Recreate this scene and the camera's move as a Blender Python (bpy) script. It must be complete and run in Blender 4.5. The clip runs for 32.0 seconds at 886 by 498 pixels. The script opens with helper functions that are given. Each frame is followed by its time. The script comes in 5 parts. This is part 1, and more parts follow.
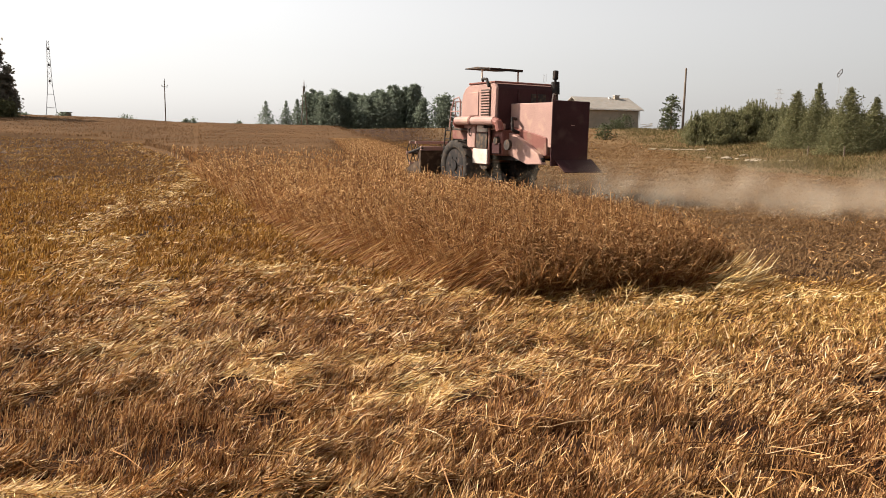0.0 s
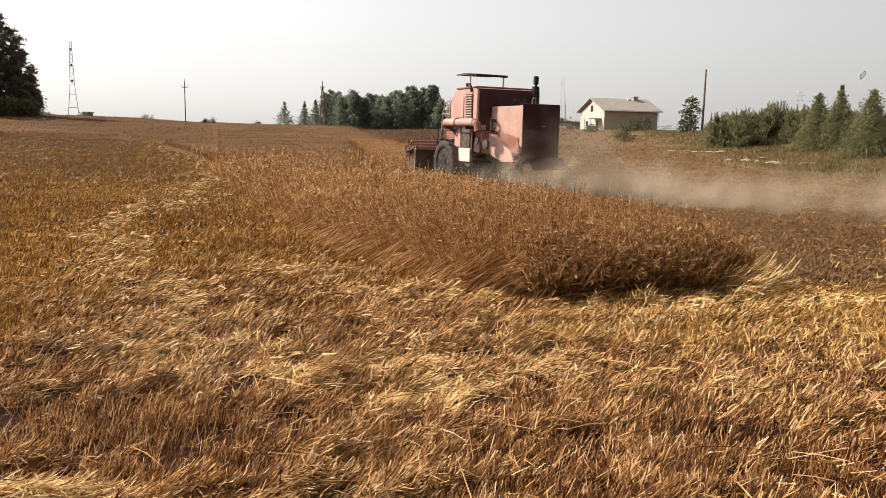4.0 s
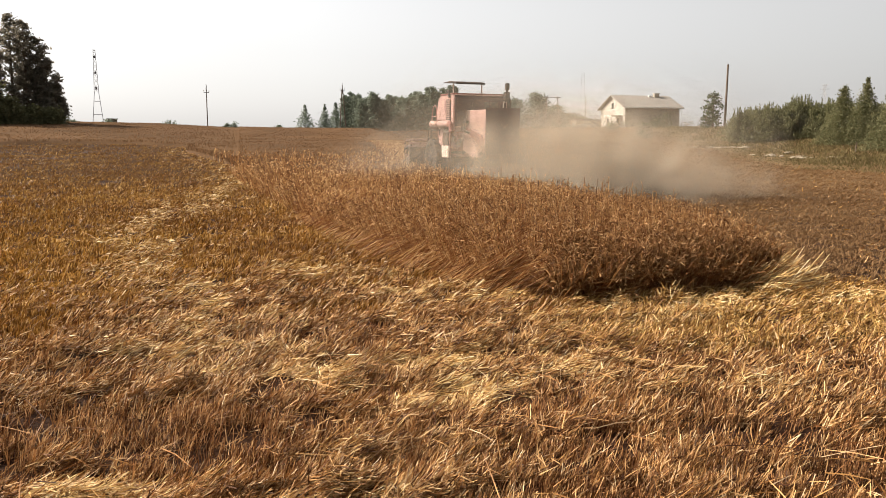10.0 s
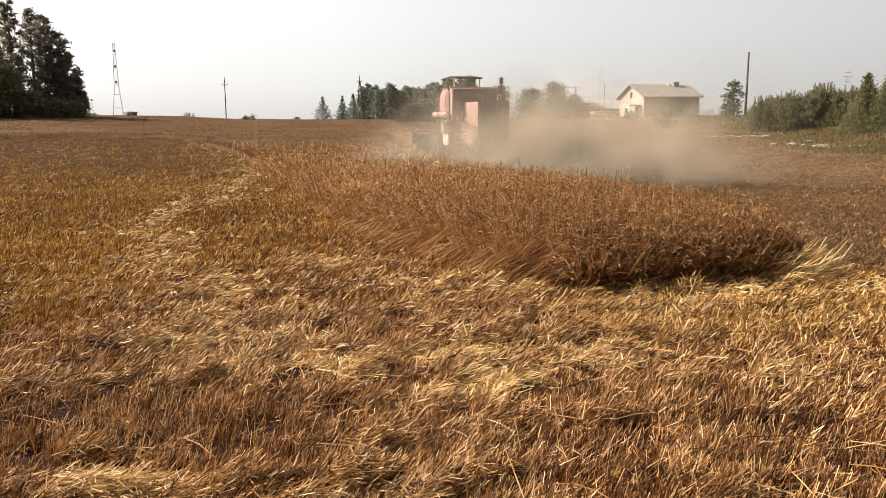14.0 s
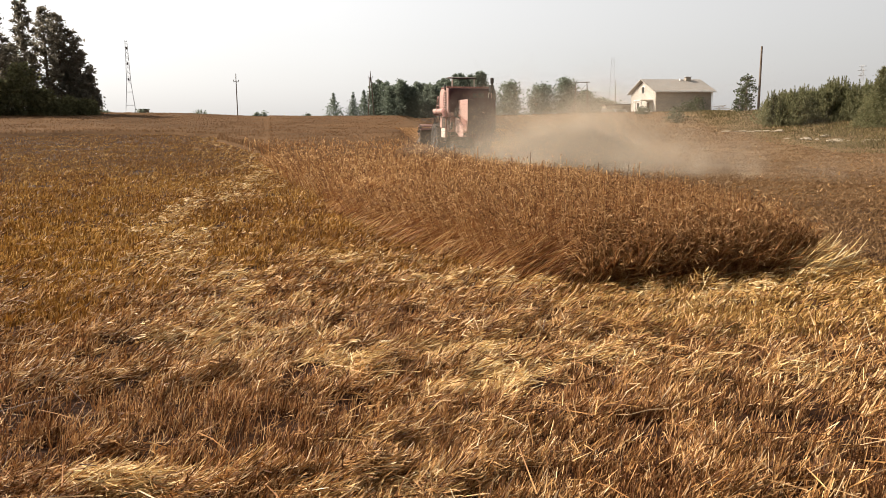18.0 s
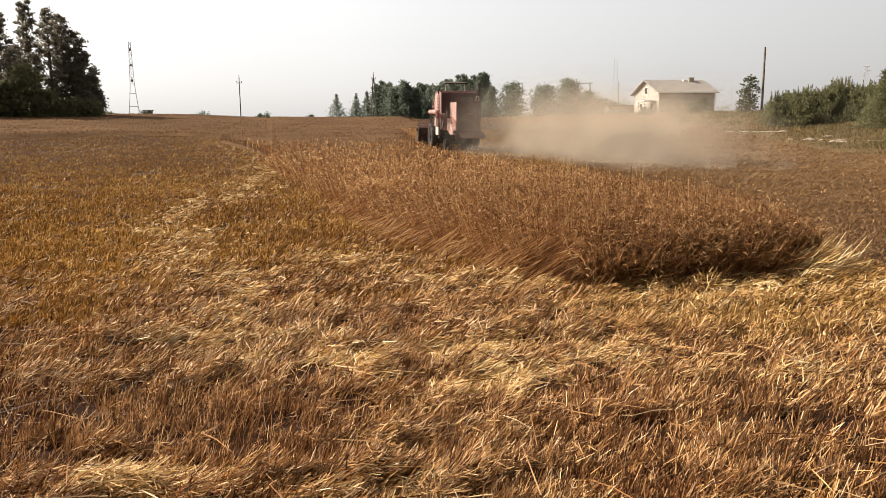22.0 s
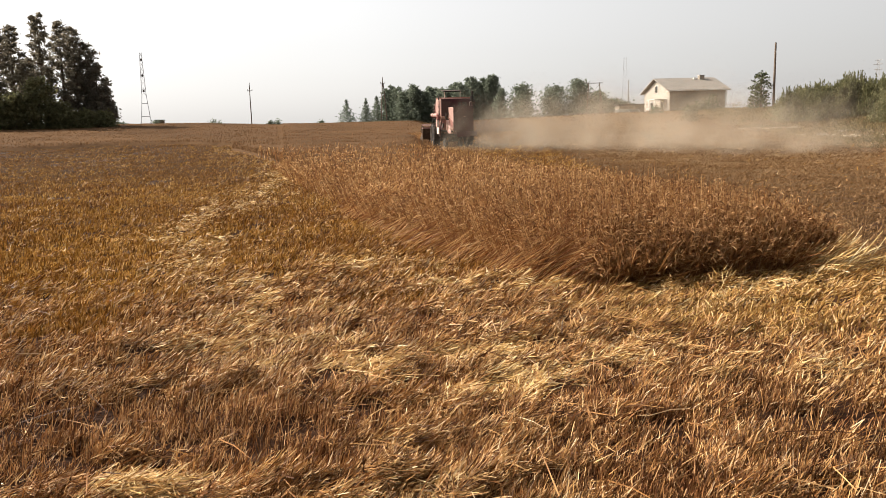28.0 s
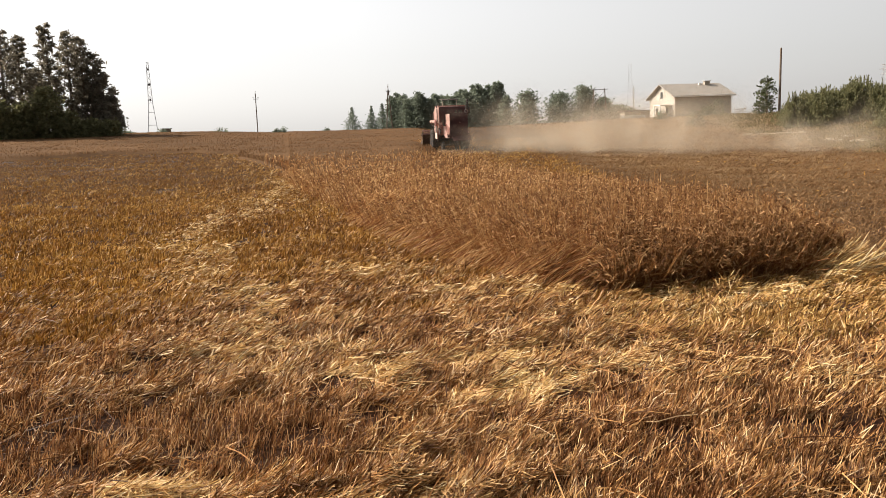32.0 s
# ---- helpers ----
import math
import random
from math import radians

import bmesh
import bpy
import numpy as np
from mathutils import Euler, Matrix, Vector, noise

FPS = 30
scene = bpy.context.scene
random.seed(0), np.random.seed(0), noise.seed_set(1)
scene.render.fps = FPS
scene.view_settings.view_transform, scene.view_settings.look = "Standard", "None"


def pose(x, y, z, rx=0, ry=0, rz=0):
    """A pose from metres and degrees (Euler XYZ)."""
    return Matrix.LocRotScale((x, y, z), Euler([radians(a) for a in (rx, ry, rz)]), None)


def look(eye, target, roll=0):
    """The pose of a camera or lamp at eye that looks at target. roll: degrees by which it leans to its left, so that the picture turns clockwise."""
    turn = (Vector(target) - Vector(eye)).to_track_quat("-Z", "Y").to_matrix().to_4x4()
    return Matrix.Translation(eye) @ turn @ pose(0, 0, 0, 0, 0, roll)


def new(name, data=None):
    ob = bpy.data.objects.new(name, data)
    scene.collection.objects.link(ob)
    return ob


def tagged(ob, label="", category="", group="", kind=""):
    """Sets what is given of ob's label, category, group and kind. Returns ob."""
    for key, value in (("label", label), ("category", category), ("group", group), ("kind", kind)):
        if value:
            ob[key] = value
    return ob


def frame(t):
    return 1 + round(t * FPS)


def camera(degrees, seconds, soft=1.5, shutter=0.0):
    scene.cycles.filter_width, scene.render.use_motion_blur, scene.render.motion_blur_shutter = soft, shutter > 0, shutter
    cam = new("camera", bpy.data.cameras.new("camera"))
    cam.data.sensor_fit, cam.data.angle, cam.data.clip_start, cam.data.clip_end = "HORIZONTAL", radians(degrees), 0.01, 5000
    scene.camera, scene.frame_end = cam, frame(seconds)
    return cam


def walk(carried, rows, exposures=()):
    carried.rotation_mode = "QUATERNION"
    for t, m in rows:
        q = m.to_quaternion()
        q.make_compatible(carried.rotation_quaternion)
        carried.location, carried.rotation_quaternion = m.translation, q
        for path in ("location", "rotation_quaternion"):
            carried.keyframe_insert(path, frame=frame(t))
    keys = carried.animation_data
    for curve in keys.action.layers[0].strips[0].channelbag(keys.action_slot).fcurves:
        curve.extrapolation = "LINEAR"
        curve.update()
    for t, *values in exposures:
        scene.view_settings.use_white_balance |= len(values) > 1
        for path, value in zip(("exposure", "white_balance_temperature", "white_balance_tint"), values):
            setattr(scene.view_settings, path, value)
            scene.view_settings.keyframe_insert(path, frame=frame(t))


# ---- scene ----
cam = camera(60.86, 32.0, soft=0.7)


def eye(x, y, z, yaw, pitch, roll):
    """Held camera: turned left by yaw, up by pitch, leaning by roll (degrees)."""
    return pose(x, y, z, 90 + pitch, 0, yaw) @ pose(0, 0, 0, 0, 0, roll)


walk(cam, [
    (0, eye(0.032, -0.011, 1.658, -3.880, -8.375, 1.000)),
    (0.5, eye(0.031, -0.010, 1.658, -2.891, -8.328, 1.164)),
    (1, eye(0.029, -0.010, 1.658, -2.606, -8.195, 1.015)),
    (1.5, eye(0.027, -0.009, 1.657, -2.671, -8.029, 1.040)),
    (2, eye(0.026, -0.009, 1.657, -2.735, -7.999, 1.071)),
    (2.5, eye(0.024, -0.008, 1.656, -2.673, -8.176, 1.073)),
    (3, eye(0.023, -0.007, 1.656, -2.569, -8.398, 1.178)),
    (3.5, eye(0.021, -0.007, 1.655, -2.746, -8.307, 1.277)),
    (5.5, eye(0.016, -0.005, 1.654, -1.781, -8.433, 0.898)),
    (6, eye(0.014, -0.005, 1.653, -1.848, -8.355, 0.914)),
    (6.5, eye(0.013, -0.004, 1.653, -1.786, -8.255, 0.894)),
    (7, eye(0.012, -0.004, 1.653, -1.683, -8.382, 0.824)),
    (7.5, eye(0.011, -0.003, 1.652, -1.645, -8.302, 0.869)),
    (8, eye(0.009, -0.003, 1.652, -1.551, -8.474, 0.863)),
    (8.5, eye(0.008, -0.002, 1.652, -1.281, -8.497, 0.877)),
    (9, eye(0.007, -0.002, 1.651, -1.126, -8.419, 0.674)),
    (9.5, eye(0.006, -0.002, 1.651, -0.967, -8.463, 0.355)),
    (10, eye(0.005, -0.001, 1.650, -0.951, -8.318, 0.231)),
    (10.5, eye(0.004, -0.001, 1.650, -0.973, -8.304, 0.114)),
    (11, eye(0.003, -0.001, 1.650, -0.984, -8.456, 0.073)),
    (11.5, eye(0.002, -0.000, 1.649, -0.863, -8.545, 0.024)),
    (12, eye(0.001, -0.000, 1.649, -0.545, -8.780, -0.069)),
    (12.5, eye(-0.000, 0.000, 1.649, -0.314, -8.833, -0.024)),
    (13, eye(-0.001, 0.000, 1.648, -0.000, -8.874, -0.165)),
    (13.5, eye(-0.002, 0.001, 1.648, 0.260, -8.942, -0.126)),
    (14, eye(-0.003, 0.001, 1.648, 0.417, -8.996, -0.180)),
    (14.5, eye(-0.004, 0.001, 1.647, 0.491, -8.997, -0.187)),
    (16.5, eye(-0.007, 0.002, 1.646, 0.881, -9.322, -0.268)),
    (17, eye(-0.008, 0.002, 1.646, 0.931, -9.266, -0.218)),
    (17.5, eye(-0.008, 0.002, 1.646, 1.000, -9.206, -0.289)),
    (18, eye(-0.009, 0.003, 1.645, 1.261, -9.289, -0.388)),
    (18.5, eye(-0.010, 0.003, 1.645, 1.362, -9.303, -0.509)),
    (19, eye(-0.010, 0.003, 1.645, 1.338, -9.410, -0.384)),
    (19.5, eye(-0.011, 0.003, 1.645, 1.286, -9.323, -0.285)),
    (20, eye(-0.011, 0.003, 1.644, 1.332, -9.379, -0.427)),
    (20.5, eye(-0.012, 0.003, 1.644, 1.558, -9.350, -0.405)),
    (21, eye(-0.012, 0.003, 1.644, 1.562, -9.246, -0.522)),
    (21.5, eye(-0.013, 0.003, 1.644, 1.467, -9.199, -0.552)),
    (22, eye(-0.013, 0.003, 1.643, 1.484, -9.218, -0.428)),
    (22.5, eye(-0.014, 0.003, 1.643, 1.474, -9.168, -0.518)),
    (23, eye(-0.014, 0.003, 1.643, 1.618, -9.237, -0.484)),
    (23.5, eye(-0.014, 0.003, 1.643, 1.627, -9.159, -0.520)),
    (24, eye(-0.014, 0.003, 1.642, 1.754, -9.040, -0.911)),
    (24.5, eye(-0.015, 0.003, 1.642, 1.760, -9.032, -1.246)),
    (25, eye(-0.015, 0.003, 1.642, 1.925, -9.054, -1.303)),
    (25.5, eye(-0.015, 0.003, 1.642, 1.662, -9.157, -1.273)),
    (27.5, eye(-0.016, 0.003, 1.641, 2.351, -8.998, -1.721)),
    (28, eye(-0.016, 0.003, 1.641, 2.435, -8.961, -1.682)),
    (28.5, eye(-0.016, 0.003, 1.641, 2.714, -8.973, -1.926)),
    (29, eye(-0.016, 0.003, 1.640, 2.892, -9.034, -1.937)),
    (29.5, eye(-0.016, 0.003, 1.640, 2.783, -9.049, -2.076)),
    (30, eye(-0.016, 0.002, 1.640, 2.805, -8.843, -2.197)),
    (30.5, eye(-0.016, 0.002, 1.640, 2.639, -8.550, -2.105)),
    (31, eye(-0.016, 0.002, 1.640, 2.902, -8.589, -2.044)),
    (31.5, eye(-0.016, 0.002, 1.639, 2.895, -8.470, -1.867)),
    (32, eye(-0.015, 0.002, 1.639, 2.872, -8.422, -1.995)),
], exposures=[(0, 1.03, 6500, 10), (32, 1.03, 6500, 10)])

# ---- light ----
SUN_LEFT, SUN_UP = 72.0, 37.0      # degrees left of +Y, degrees above the horizon
sun_way = Vector((-math.sin(radians(SUN_LEFT)) * math.cos(radians(SUN_UP)),
                  math.cos(radians(SUN_LEFT)) * math.cos(radians(SUN_UP)), math.sin(radians(SUN_UP))))
world = bpy.data.worlds.new("hazy_sky")
scene.world = world
world.use_nodes = True
wn = world.node_tree
sky = wn.nodes.new("ShaderNodeTexSky")
sky.sky_type, sky.sun_disc = "NISHITA", False
sky.sun_elevation, sky.sun_rotation = radians(SUN_UP), radians(-SUN_LEFT)
sky.altitude, sky.air_density, sky.dust_density, sky.ozone_density = 100, 1.0, 4.0, 1.0
wn.nodes["Background"].inputs[1].default_value = 0.068
pale = wn.nodes.new("ShaderNodeHueSaturation")          # summer haze takes the colour out of the sky
pale.inputs["Saturation"].default_value = 0.30
haze = wn.nodes.new("ShaderNodeMix")
haze.data_type = "RGBA"
haze.inputs[0].default_value = 0.5
haze.inputs[7].default_value = (7.0, 6.83, 6.66, 1)
up = wn.nodes.new("ShaderNodeTexCoord")
split = wn.nodes.new("ShaderNodeSeparateXYZ")
thin = wn.nodes.new("ShaderNodeMapRange")               # the haze is thickest at the horizon and thins out overhead
thin.inputs["From Min"].default_value, thin.inputs["From Max"].default_value = 0.15, 0.8
thin.inputs["To Min"].default_value, thin.inputs["To Max"].default_value = 0.5, 0.0
wn.links.new(up.outputs["Generated"], split.inputs[0])
wn.links.new(split.outputs[2], thin.inputs["Value"])
wn.links.new(thin.outputs[0], haze.inputs[0])
wn.links.new(sky.outputs[0], pale.inputs["Color"])
wn.links.new(pale.outputs[0], haze.inputs[6])
facing = wn.nodes.new("ShaderNodeVectorMath")           # the hazy sky is brighter towards the sun
facing.operation = "DOT_PRODUCT"
facing.inputs[1].default_value = (-math.sin(radians(SUN_LEFT)), math.cos(radians(SUN_LEFT)), 0)
glow = wn.nodes.new("ShaderNodeMapRange")
glow.inputs["From Min"].default_value, glow.inputs["From Max"].default_value = -1.0, 0.45
glow.inputs["To Min"].default_value, glow.inputs["To Max"].default_value = 0.58, 1.30
lit = wn.nodes.new("ShaderNodeVectorMath")
lit.operation = "SCALE"
wn.links.new(up.outputs["Generated"], facing.inputs[0])
wn.links.new(facing.outputs["Value"], glow.inputs["Value"])
wn.links.new(haze.outputs[2], lit.inputs[0])
wn.links.new(glow.outputs[0], lit.inputs["Scale"])
wn.links.new(lit.outputs[0], wn.nodes["Background"].inputs[0])
sun = new("sun", bpy.data.lights.new("sun", "SUN"))
sun.data.energy, sun.data.angle, sun.data.color = 4.45, radians(0.6), (1.0, 0.89, 0.75)
sun.matrix_basis = look(sun_way * 300, (0, 0, 0))

# ---- materials ----


def nodes_of(name):
    m = bpy.data.materials.new(name)
    m.use_nodes = True
    return m, m.node_tree.nodes, m.node_tree.links, m.node_tree.nodes["Principled BSDF"]


def shade(c, k):
    return (min(c[0] * k, 1), min(c[1] * k, 1), min(c[2] * k, 1), 1)


def ramp(nd, stops):
    r = nd.new("ShaderNodeValToRGB")
    while len(r.color_ramp.elements) < len(stops):
        r.color_ramp.elements.new(0.5)
    for e, (p, c) in zip(r.color_ramp.elements, stops):
        e.position, e.color = p, (*c[:3], 1)
    return r


def paint(name, base, rough=0.6, metal=0.0, vary=0.25, scale=2.0, dirt=None, dirt_at=0.62, bump=0.1, fine=40.0):
    """Surface with grain and stains at two scales; dirt: a second colour in patches."""
    m, nd, ln, b = nodes_of(name)
    tc = nd.new("ShaderNodeTexCoord")
    n1, n2 = nd.new("ShaderNodeTexNoise"), nd.new("ShaderNodeTexNoise")
    n1.inputs["Scale"].default_value, n2.inputs["Scale"].default_value = scale, fine
    n1.inputs["Detail"].default_value, n2.inputs["Detail"].default_value = 6, 4
    for n in (n1, n2):
        ln.new(tc.outputs["Object"], n.inputs["Vector"])
    r1 = ramp(nd, [(0.3, shade(base, 1 - vary)), (0.7, shade(base, 1 + vary))])
    ln.new(n1.outputs["Fac"], r1.inputs[0])
    mx = nd.new("ShaderNodeMix")
    mx.data_type, mx.blend_type = "RGBA", "MULTIPLY"
    mx.inputs[0].default_value = 0.6
    r2 = ramp(nd, [(0.3, (0.7, 0.7, 0.7)), (0.7, (1.15, 1.15, 1.15))])
    ln.new(n2.outputs["Fac"], r2.inputs[0])
    ln.new(r1.outputs[0], mx.inputs[6])
    ln.new(r2.outputs[0], mx.inputs[7])
    out = mx.outputs[2]
    if dirt:
        n3 = nd.new("ShaderNodeTexNoise")
        n3.inputs["Scale"].default_value, n3.inputs["Detail"].default_value = scale * 1.7, 8
        ln.new(tc.outputs["Object"], n3.inputs["Vector"])
        r3 = ramp(nd, [(dirt_at - 0.12, (0, 0, 0)), (dirt_at + 0.1, (1, 1, 1))])
        ln.new(n3.outputs["Fac"], r3.inputs[0])
        m2 = nd.new("ShaderNodeMix")
        m2.data_type = "RGBA"
        ln.new(r3.outputs[0], m2.inputs[0])
        ln.new(out, m2.inputs[6])
        m2.inputs[7].default_value = (*dirt, 1)
        out = m2.outputs[2]
    ln.new(out, b.inputs["Base Color"])
    b.inputs["Roughness"].default_value, b.inputs["Metallic"].default_value = rough, metal
    b.inputs["Specular IOR Level"].default_value = 0.5 if rough < 0.5 else 0.22 if rough < 0.92 else 0.03
    if bump:
        bp = nd.new("ShaderNodeBump")
        bp.inputs["Strength"].default_value, bp.inputs["Distance"].default_value = bump, 0.02
        ln.new(n2.outputs["Fac"], bp.inputs["Height"])
        ln.new(bp.outputs[0], b.inputs["Normal"])
    return m


def blades(name, stops, through_light=0.3, rough=0.6, patch=0.0, patch_scale=0.6, tone=(0.6, 0.5, 0.4), tuft=0.0):
    """Straw, ears and leaves: each island takes its own tone; patch tints whole areas, tuft small bunches."""
    m, nd, ln, b = nodes_of(name)
    g = nd.new("ShaderNodeNewGeometry")
    r = ramp(nd, stops)
    ln.new(g.outputs["Random Per Island"], r.inputs[0])
    out = r.outputs[0]
    for amount, size, low in ((patch, patch_scale, tone), (tuft, 7.0, (0.38, 0.30, 0.24))):
        if not amount:
            continue
        n = nd.new("ShaderNodeTexNoise")
        n.inputs["Scale"].default_value, n.inputs["Detail"].default_value = size, 3
        ln.new(g.outputs["Position"], n.inputs["Vector"])
        rr = ramp(nd, [(0.38, shade(low, 1)), (0.62, (1, 1, 1))])
        ln.new(n.outputs["Fac"], rr.inputs[0])
        mx = nd.new("ShaderNodeMix")
        mx.data_type, mx.blend_type = "RGBA", "MULTIPLY"
        mx.inputs[0].default_value = amount
        ln.new(out, mx.inputs[6])
        ln.new(rr.outputs[0], mx.inputs[7])
        out = mx.outputs[2]
    ln.new(out, b.inputs["Base Color"])
    b.inputs["Roughness"].default_value = rough
    b.inputs["Specular IOR Level"].default_value = 0.18
    t = nd.new("ShaderNodeBsdfTranslucent")
    ln.new(out, t.inputs["Color"])
    ms = nd.new("ShaderNodeMixShader")
    ms.inputs[0].default_value = through_light
    ln.new(b.outputs[0], ms.inputs[1])
    ln.new(t.outputs[0], ms.inputs[2])
    ln.new(ms.outputs[0], nd["Material Output"].inputs["Surface"])
    return m


def ground_paint():
    """Soil with chaff near by, stubble rows, dry grass beyond the field."""
    m, nd, ln, b = nodes_of("field_soil")
    g = nd.new("ShaderNodeNewGeometry")
    n1, n2, n3 = (nd.new("ShaderNodeTexNoise") for _ in range(3))
    for n, s, d in ((n1, 0.35, 6), (n2, 9.0, 8), (n3, 60.0, 4)):
        n.inputs["Scale"].default_value, n.inputs["Detail"].default_value = s, d
        ln.new(g.outputs["Position"], n.inputs["Vector"])
    r1 = ramp(nd, [(0.3, (0.020, 0.0075, 0.003)), (0.5, (0.038, 0.016, 0.0065)), (0.7, (0.075, 0.035, 0.014))])
    ln.new(n1.outputs["Fac"], r1.inputs[0])
    r2 = ramp(nd, [(0.35, (0.45, 0.42, 0.4)), (0.6, (1.1, 1.1, 1.1))])
    ln.new(n2.outputs["Fac"], r2.inputs[0])
    mx = nd.new("ShaderNodeMix")
    mx.data_type, mx.blend_type = "RGBA", "MULTIPLY"
    mx.inputs[0].default_value = 0.8
    ln.new(r1.outputs[0], mx.inputs[6])
    ln.new(r2.outputs[0], mx.inputs[7])
    # chaff blown over the soil where the machine has passed, on the far right of the field
    at = nd.new("ShaderNodeSeparateXYZ")
    ln.new(g.outputs["Position"], at.inputs[0])
    cover = None
    for axis, a, z in (("Y", 10.0, 30.0), ("X", 3.0, 8.0)):
        mr = nd.new("ShaderNodeMapRange")
        mr.inputs[1].default_value, mr.inputs[2].default_value = a, z
        mr.inputs[3].default_value, mr.inputs[4].default_value = 0.0, 0.92
        ln.new(at.outputs[axis], mr.inputs[0])
        if cover:
            mu = nd.new("ShaderNodeMath")
            mu.operation = "MULTIPLY"
            ln.new(cover, mu.inputs[0])
            ln.new(mr.outputs[0], mu.inputs[1])
            cover = mu.outputs[0]
        else:
            cover = mr.outputs[0]
    chaff = ramp(nd, [(0.3, (0.125, 0.074, 0.031)), (0.5, (0.155, 0.093, 0.041)), (0.7, (0.18, 0.112, 0.050))])
    ln.new(n1.outputs["Fac"], chaff.inputs[0])
    strewn = nd.new("ShaderNodeMix")
    strewn.data_type = "RGBA"
    ln.new(cover, strewn.inputs[0])
    ln.new(mx.outputs[2], strewn.inputs[6])
    ln.new(chaff.outputs[0], strewn.inputs[7])
    ln.new(strewn.outputs[2], b.inputs["Base Color"])
    b.inputs["Roughness"].default_value = 0.95
    b.inputs["Specular IOR Level"].default_value = 0.1
    bp = nd.new("ShaderNodeBump")
    bp.inputs["Strength"].default_value, bp.inputs["Distance"].default_value = 0.8, 0.05
    ln.new(n2.outputs["Fac"], bp.inputs["Height"])
    ln.new(bp.outputs[0], b.inputs["Normal"])
    return m


SOIL = ground_paint()
STRAW = blades("cut_straw", [(0.0, (0.050, 0.018, 0.006)), (0.3, (0.275, 0.125, 0.038)), (0.6, (0.54, 0.305, 0.105)), (0.86, (0.82, 0.56, 0.27)), (1.0, (0.93, 0.76, 0.50))],
               0.10, 0.6, 0.6, 0.5, (0.74, 0.60, 0.50), 0.75)
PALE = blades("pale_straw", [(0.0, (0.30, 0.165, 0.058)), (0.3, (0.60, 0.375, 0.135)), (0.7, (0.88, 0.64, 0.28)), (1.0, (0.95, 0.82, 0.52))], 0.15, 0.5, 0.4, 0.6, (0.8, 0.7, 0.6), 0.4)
STUBBLE = blades("stubble_stalks", [(0.0, (0.075, 0.028, 0.011)), (0.45, (0.30, 0.145, 0.056)), (0.8, (0.62, 0.365, 0.155)), (1.0, (0.88, 0.62, 0.33))], 0.2, 0.6, 0.6, 0.9, (0.64, 0.5, 0.44), 0.8)
DULL = blades("dusty_stubble", [(0.0, (0.17, 0.097, 0.042)), (0.5, (0.215, 0.125, 0.056)), (0.97, (0.26, 0.155, 0.073)), (1.0, (0.46, 0.30, 0.15))], 0.2, 0.8, 0.6, 0.25, (0.72, 0.66, 0.6), 0.4)
GOLD = blades("golden_stubble", [(0.0, (0.14, 0.062, 0.011)), (0.45, (0.35, 0.178, 0.033)), (0.8, (0.57, 0.315, 0.066)), (1.0, (0.88, 0.61, 0.24))], 0.2, 0.6, 0.8, 0.28, (0.58, 0.48, 0.42), 0.7)
YELLOW = blades("yellow_stubble", [(0.0, (0.17, 0.090, 0.02)), (0.45, (0.36, 0.205, 0.055)), (0.8, (0.60, 0.37, 0.115)), (1.0, (0.88, 0.68, 0.32))], 0.2, 0.6, 0.5, 0.7, (0.7, 0.62, 0.55), 0.5)
STALK = blades("crop_stalks", [(0.0, (0.13, 0.044, 0.013)), (0.5, (0.36, 0.172, 0.062)), (0.85, (0.52, 0.31, 0.125)), (1.0, (0.72, 0.50, 0.25))], 0.4, 0.6, 0.4, 0.4, (0.75, 0.64, 0.55), 0.5)
EAR = blades("crop_ears", [(0.0, (0.10, 0.042, 0.015)), (0.5, (0.335, 0.185, 0.082)), (0.82, (0.58, 0.35, 0.155)), (1.0, (0.84, 0.58, 0.31))], 0.5, 0.7, 0.5, 0.4, (0.72, 0.62, 0.55), 0.5)
# the canopy's own shade and the far haze are put into this brown
FARCROP_SHADED = paint("far_crop", (0.105, 0.059, 0.029), 0.95, 0, 0.22, 0.12, None, 0.6, 0.9, 5.0)
# ears toned down and greyed, with far haze in the colour
FAREAR_HAZED = blades("far_crop_ears", [(0.0, (0.11, 0.060, 0.029)), (0.5, (0.18, 0.102, 0.049)), (1.0, (0.26, 0.155, 0.077))], 0.3, 0.8, 0.6, 0.05, (0.68, 0.6, 0.55))
GRASS = blades("dry_grass", [(0.0, (0.090, 0.070, 0.029)), (0.5, (0.142, 0.110, 0.047)), (1.0, (0.215, 0.165, 0.076))], 0.3, 0.7, 0.7, 0.13, (0.66, 0.68, 0.55))
# sunlit haze is put into the needles' colour, browner and lighter
LEAF_PINE_HAZED = blades("hazed_pine_needles", [(0.0, (0.135, 0.120, 0.092)), (0.6, (0.20, 0.176, 0.132)), (1.0, (0.28, 0.245, 0.185))], 0.55, 0.6)
# far leaves lightened and greyed to carry the haze in their colour
LEAF_FAR_HAZED = blades("hazed_skyline_leaves", [(0.0, (0.135, 0.155, 0.118)), (0.6, (0.165, 0.19, 0.142)), (1.0, (0.195, 0.222, 0.162))], 0.55, 0.7)
LEAF = blades("broad_leaves", [(0.0, (0.040, 0.046, 0.020)), (0.6, (0.065, 0.074, 0.032)), (1.0, (0.105, 0.115, 0.052))], 0.3, 0.55)
LEAF_YOUNG = blades("young_pine_needles", [(0.0, (0.115, 0.114, 0.056)), (0.6, (0.165, 0.160, 0.078)), (1.0, (0.235, 0.218, 0.110))], 0.55, 0.6)
BARK = paint("bark", (0.13, 0.095, 0.07), 0.9, 0, 0.35, 3, None, 0.6, 0.6, 20)
